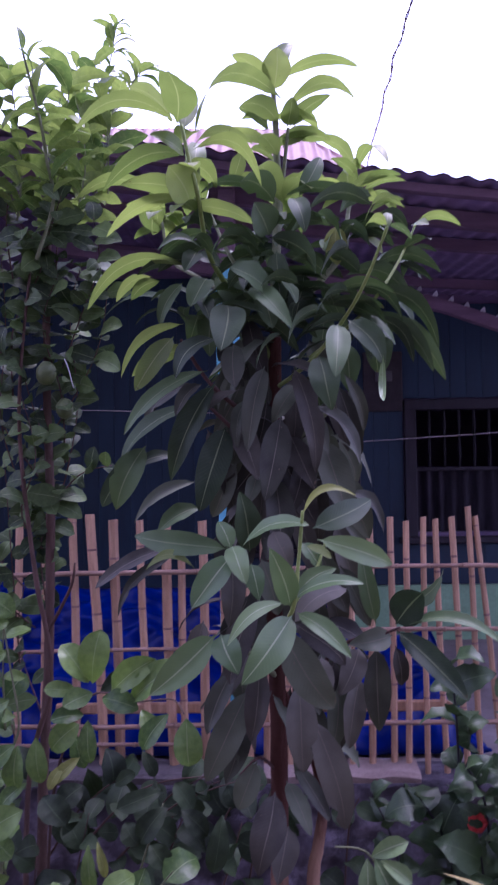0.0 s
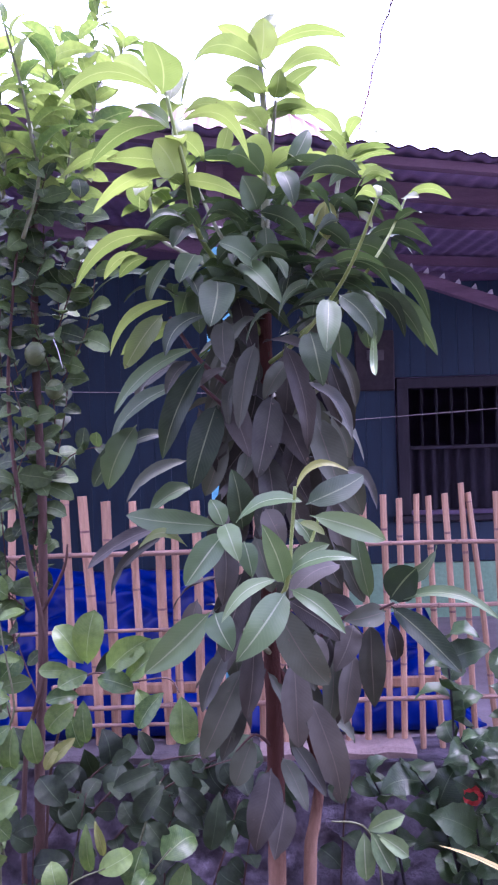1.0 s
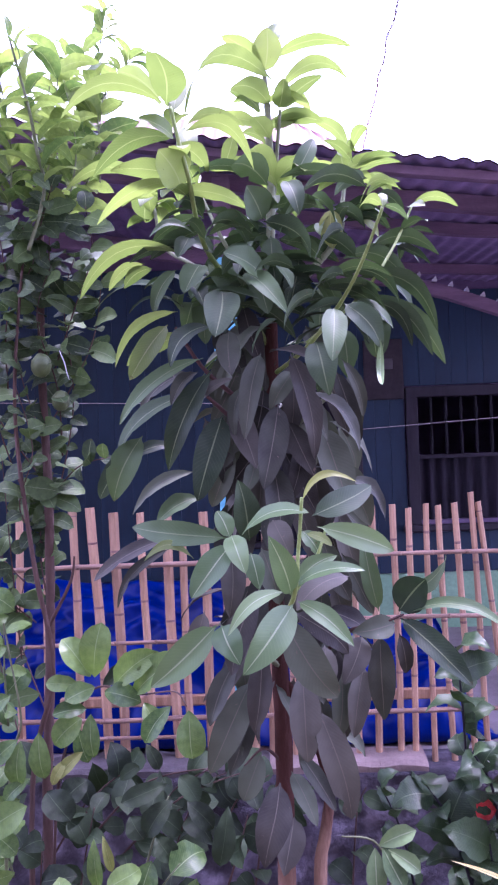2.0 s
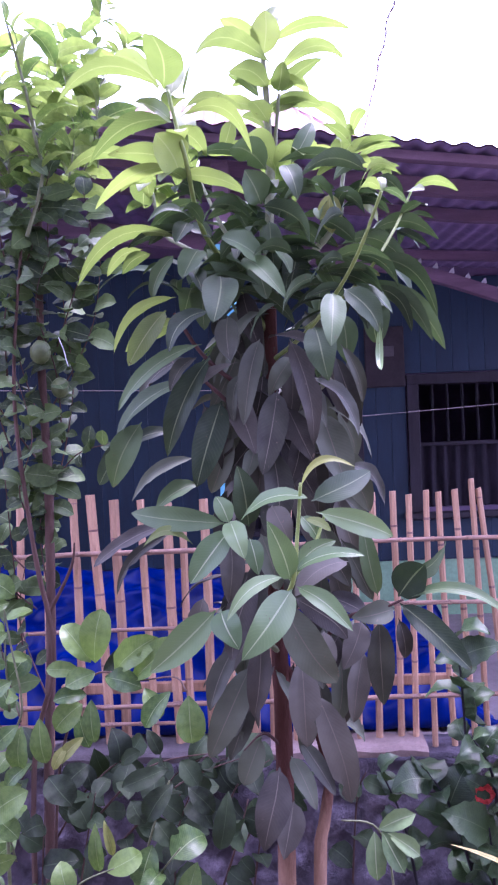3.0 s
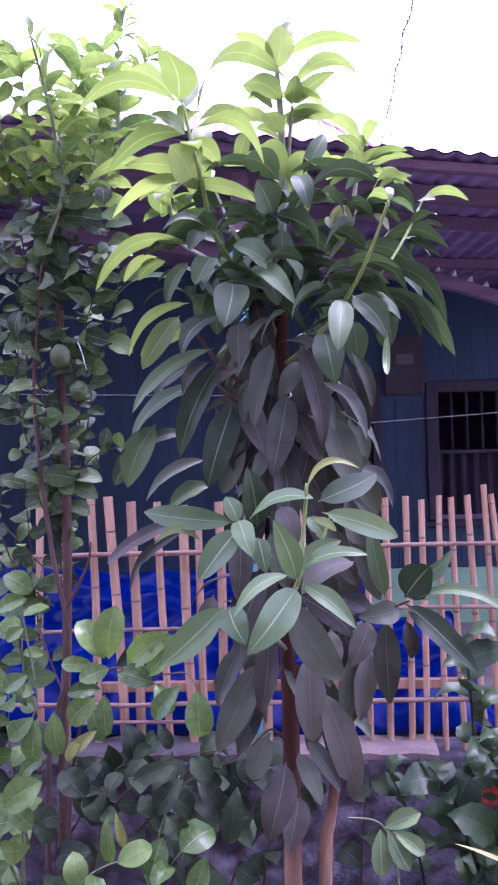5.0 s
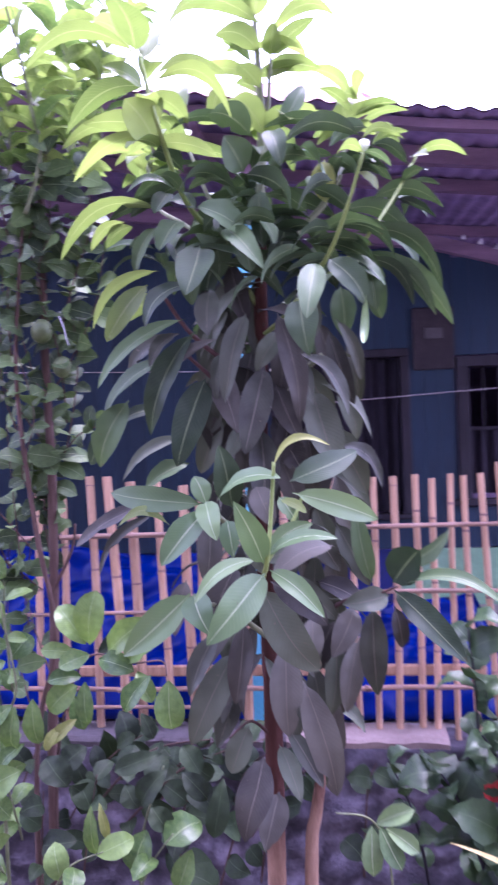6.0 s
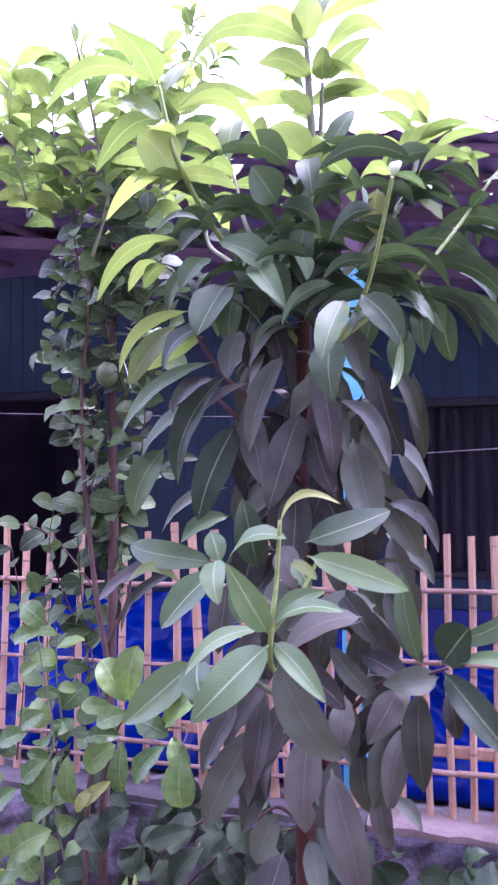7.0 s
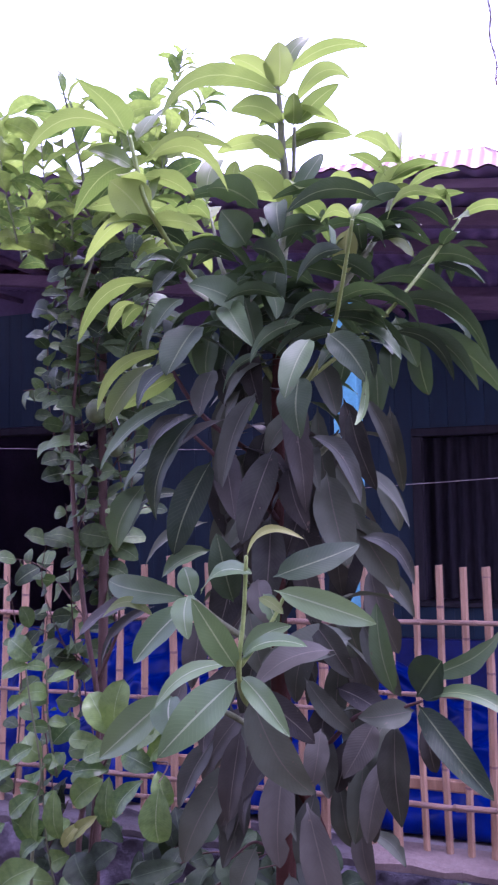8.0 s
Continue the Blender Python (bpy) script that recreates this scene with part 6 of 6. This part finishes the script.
stem_a = tube("stem", [(-0.62, 2.46, 0.30), (-0.58, 2.40, 0.65), (-0.50, 2.32, 0.88), (-0.43, 2.29, 0.965), (-0.32, 2.26, 0.95), (-0.20, 2.10, 1.00), (-0.155, 1.96, 1.005)],
              [0.005, 0.0045, 0.0035, 0.003, 0.0024, 0.002, 0.0015], VINE_STEM, shrub, 7, "", 0.1)
for foot, tip, wide in (
    ((-0.443, 2.300, 0.989), (-0.420, 2.290, 1.133), 1.0), ((-0.454, 2.300, 0.990), (-0.531, 2.320, 1.088), 0.85), ((-0.479, 2.300, 0.966), (-0.569, 2.280, 0.979), 0.85),
    ((-0.441, 2.290, 0.965), (-0.510, 2.250, 0.942), 1.2), ((-0.387, 2.280, 0.967), (-0.270, 2.250, 1.065), 0.75), ((-0.331, 2.260, 0.949), (-0.205, 2.240, 1.052), 0.72),
    ((-0.411, 2.280, 0.954), (-0.310, 2.240, 0.936), 0.8), ((-0.468, 2.300, 0.902), (-0.550, 2.270, 0.899), 0.85), ((-0.452, 2.280, 0.895), (-0.443, 2.250, 0.792), 0.78),
    ((-0.481, 2.300, 0.878), (-0.548, 2.260, 0.827), 1.15), ((-0.149, 1.950, 0.998), (-0.145, 1.930, 0.897), 1.0),
):
    spray_leaf(FULL, stem_a, foot, tip, wide)
for foot, tip, wide in (((-0.192, 1.960, 1.006), (-0.248, 1.930, 0.936), 1.0), ((-0.30, 2.25, 0.93), (-0.26, 2.22, 0.86), 0.9), ((-0.50, 2.33, 0.84), (-0.47, 2.30, 0.76), 0.9)):
    spray_leaf(FULL, stem_a, foot, tip, wide)
spray_leaf(FULL_SHADED, stem_a, (-0.421, 2.300, 0.965), (-0.355, 2.340, 1.004), 1.0)
stem_b = tube("stem", [(-0.72, 2.36, 0.2), (-0.70, 2.30, 0.55), (-0.66, 2.26, 0.80), (-0.63, 2.24, 0.90), (-0.65, 2.22, 1.08), (-0.67, 2.21, 1.24)], [0.006, 0.005, 0.004, 0.003, 0.0025, 0.002], TWIG, shrub, 7, "", 0.1)
for foot, tip, wide in (
    ((-0.627, 2.220, 0.848), (-0.629, 2.200, 0.740), 1.0), ((-0.581, 2.230, 0.865), (-0.569, 2.220, 0.750), 0.82), ((-0.635, 2.220, 0.851), (-0.695, 2.200, 0.800), 1.1),
    ((-0.604, 2.220, 0.748), (-0.670, 2.200, 0.693), 0.95), ((-0.609, 2.200, 0.684), (-0.700, 2.160, 0.640), 1.15), ((-0.705, 2.200, 0.619), (-0.632, 2.170, 0.577), 1.1),
    ((-0.656, 2.240, 0.962), (-0.712, 2.220, 0.924), 1.1), ((-0.72, 2.26, 0.90), (-0.79, 2.24, 0.87), 1.1), ((-0.74, 2.24, 0.76), (-0.80, 2.20, 0.70), 1.0),
    ((-0.72, 2.22, 0.56), (-0.79, 2.18, 0.50), 1.0), ((-0.70, 2.20, 1.245), (-0.622, 2.18, 1.205), 1.1), ((-0.640, 2.20, 1.180), (-0.708, 2.18, 1.152), 1.0),
    ((-0.650, 2.20, 1.100), (-0.688, 2.18, 1.070), 1.1),
):
    spray_leaf(FULL, stem_b, foot, tip, wide)
for foot, tip, wide in (((-0.514, 2.240, 0.786), (-0.541, 2.200, 0.742), 0.7), ((-0.469, 2.250, 0.804), (-0.530, 2.220, 0.750), 0.65)):
    spray_leaf(FULL_YELLOW, stem_b, foot, tip, wide)
stem_c = tube("stem", [(-0.36, 2.42, 0.05), (-0.34, 2.36, 0.35), (-0.31, 2.31, 0.50), (-0.25, 2.30, 0.66)], [0.005, 0.004, 0.0035, 0.002], TWIG, shrub, 7, "", 0.1)
for foot, tip, wide in (((-0.303, 2.300, 0.485), (-0.333, 2.260, 0.397), 1.15), ((-0.182, 2.300, 0.435), (-0.215, 2.270, 0.341), 0.95), ((-0.466, 2.330, 0.535), (-0.450, 2.300, 0.417), 0.65)):
    spray_leaf(FULL, stem_c, foot, tip, wide)
spray_leaf(FULL_YELLOW, stem_c, (-0.439, 2.320, 0.547), (-0.413, 2.300, 0.462), 0.55)
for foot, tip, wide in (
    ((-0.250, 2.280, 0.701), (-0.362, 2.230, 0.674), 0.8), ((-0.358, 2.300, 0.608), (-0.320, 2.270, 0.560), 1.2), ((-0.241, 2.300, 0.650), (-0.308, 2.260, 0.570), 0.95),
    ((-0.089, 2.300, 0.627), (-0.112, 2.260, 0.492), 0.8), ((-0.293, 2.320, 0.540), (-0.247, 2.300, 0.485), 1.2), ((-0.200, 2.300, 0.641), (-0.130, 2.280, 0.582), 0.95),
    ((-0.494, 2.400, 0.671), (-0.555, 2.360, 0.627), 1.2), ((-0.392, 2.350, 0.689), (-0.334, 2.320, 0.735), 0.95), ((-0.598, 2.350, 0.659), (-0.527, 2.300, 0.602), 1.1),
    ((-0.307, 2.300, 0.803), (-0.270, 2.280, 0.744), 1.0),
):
    spray_leaf(FULL_SHADED, stem_c, foot, tip, wide)

# ---- the hibiscus ----
hibiscus = thing("hibiscus", "dark glossy hibiscus bush with a red bloom", "shrub")
BROAD = leaf_shapes("toothed", 1.0, 0.78, 8, 0.14, HIBISCUS_LEAF, ripple=0.045, rows=11)
for pts, count, size in (
    ([(0.64, 2.62, -0.2), (0.63, 2.6, 0.4), (0.62, 2.58, 0.75), (0.60, 2.56, 0.98)], 18, 0.15),
    ([(0.68, 2.6, 0.1), (0.74, 2.55, 0.45), (0.80, 2.5, 0.75), (0.84, 2.5, 0.92)], 20, 0.16),
    ([(0.64, 2.6, 0.2), (0.56, 2.52, 0.46), (0.48, 2.5, 0.60)], 10, 0.16),
    ([(0.70, 2.6, -0.2), (0.66, 2.45, 0.3), (0.64, 2.4, 0.46)], 11, 0.16),
    ([(0.49, 2.7, 0.05), (0.44, 2.68, 0.35), (0.36, 2.65, 0.55)], 9, 0.12),
    ([(0.89, 2.6, 0.1), (0.94, 2.5, 0.5), (0.99, 2.45, 0.8)], 16, 0.15),
    ([(0.79, 2.5, 0.1), (0.80, 2.42, 0.4), (0.78, 2.4, 0.6)], 12, 0.15),
    ([(0.70, 2.5, 0.3), (0.66, 2.42, 0.6), (0.60, 2.40, 0.72)], 10, 0.13),
    ([(0.78, 2.45, 0.2), (0.74, 2.38, 0.5), (0.70, 2.36, 0.72)], 12, 0.13),
):
    sprig(hibiscus, BROAD, pts, int(count * 1.3), size * 0.74, DARK_WOOD, 0.006, 1.0, 0.35, (0.0, -0.7, 0.9))


def bloom(at):
    flower = part("flower", bmesh.new(), FLOWER_RED, hibiscus, "half-open red flower")
    verts, faces = [], []
    for k in range(5):
        a = k * 1.257
        o = Vector((math.cos(a), -0.45, math.sin(a))).normalized()
        v, f, _ = blade((0, 0, 0), o * 0.034, 0.034, 0.15, (0, -1, 0), "round", 5, 0.1, 0.3, 40 + k)
        faces += [tuple(i + len(verts) for i in q) for q in f]
        verts += v
    me = flower.data
    me.from_pydata([tuple(Vector(at) + v) for v in verts], [], faces)


bloom((0.638, 2.44, 0.545))

# ---- small plants at the foot of the tree ----
seedling = thing("seedling", "small pale green seedling with four smooth leaves", "seedling")
SEED = leaf_shapes("round", 1.0, 0.55, 3, 0.08, FRESH)
tube("stem", [(0.37, 2.32, -0.22), (0.35, 2.28, 0.35), (0.31, 2.25, 0.535), (0.21, 2.2, 0.585)], [0.004, 0.0035, 0.003, 0.002], TWIG, seedling, 6)
for at, out, size in (((0.310, 2.25, 0.535), (0.5, -0.1, 0.25), 0.11), ((0.300, 2.25, 0.53), (-0.02, -0.2, -0.7), 0.12), ((0.320, 2.25, 0.53), (0.3, -0.2, -0.6), 0.115), ((0.335, 2.25, 0.525), (0.6, -0.1, -0.4), 0.10)):
    set_leaf(SEED, seedling, at, out, (0.0, -1, 0.6), size)

striped = thing("striped_plant", "tuft of yellow-edged strap leaves on a short cane", "plant")
tube("stem", [(0.83, 2.24, -0.22), (0.82, 2.23, 0.15), (0.81, 2.22, 0.32)], [0.012, 0.011, 0.009], TWIG, striped, 7)
for k, (tip, w) in enumerate((((0.49, 2.2, 0.515), 0.022), ((0.70, 2.2, 0.64), 0.018), ((0.56, 2.1, 0.42), 0.02), ((1.0, 2.15, 0.60), 0.022), ((0.84, 2.2, 0.70), 0.02),
                              ((0.60, 2.15, 0.34), 0.02), ((1.05, 2.1, 0.42), 0.02), ((0.665, 2.15, 0.62), 0.018))):
    v, f, u = blade((0.80 + 0.01 * (k % 3), 2.22, 0.31), tip, w * 1.3, 0.12, (0.0, -0.4, 1.0), "strap", 10, 0.0, 0.3, 70 + k)
    link_mesh("leaf", v, f, STRIPED_LEAF, striped, "", True, u)
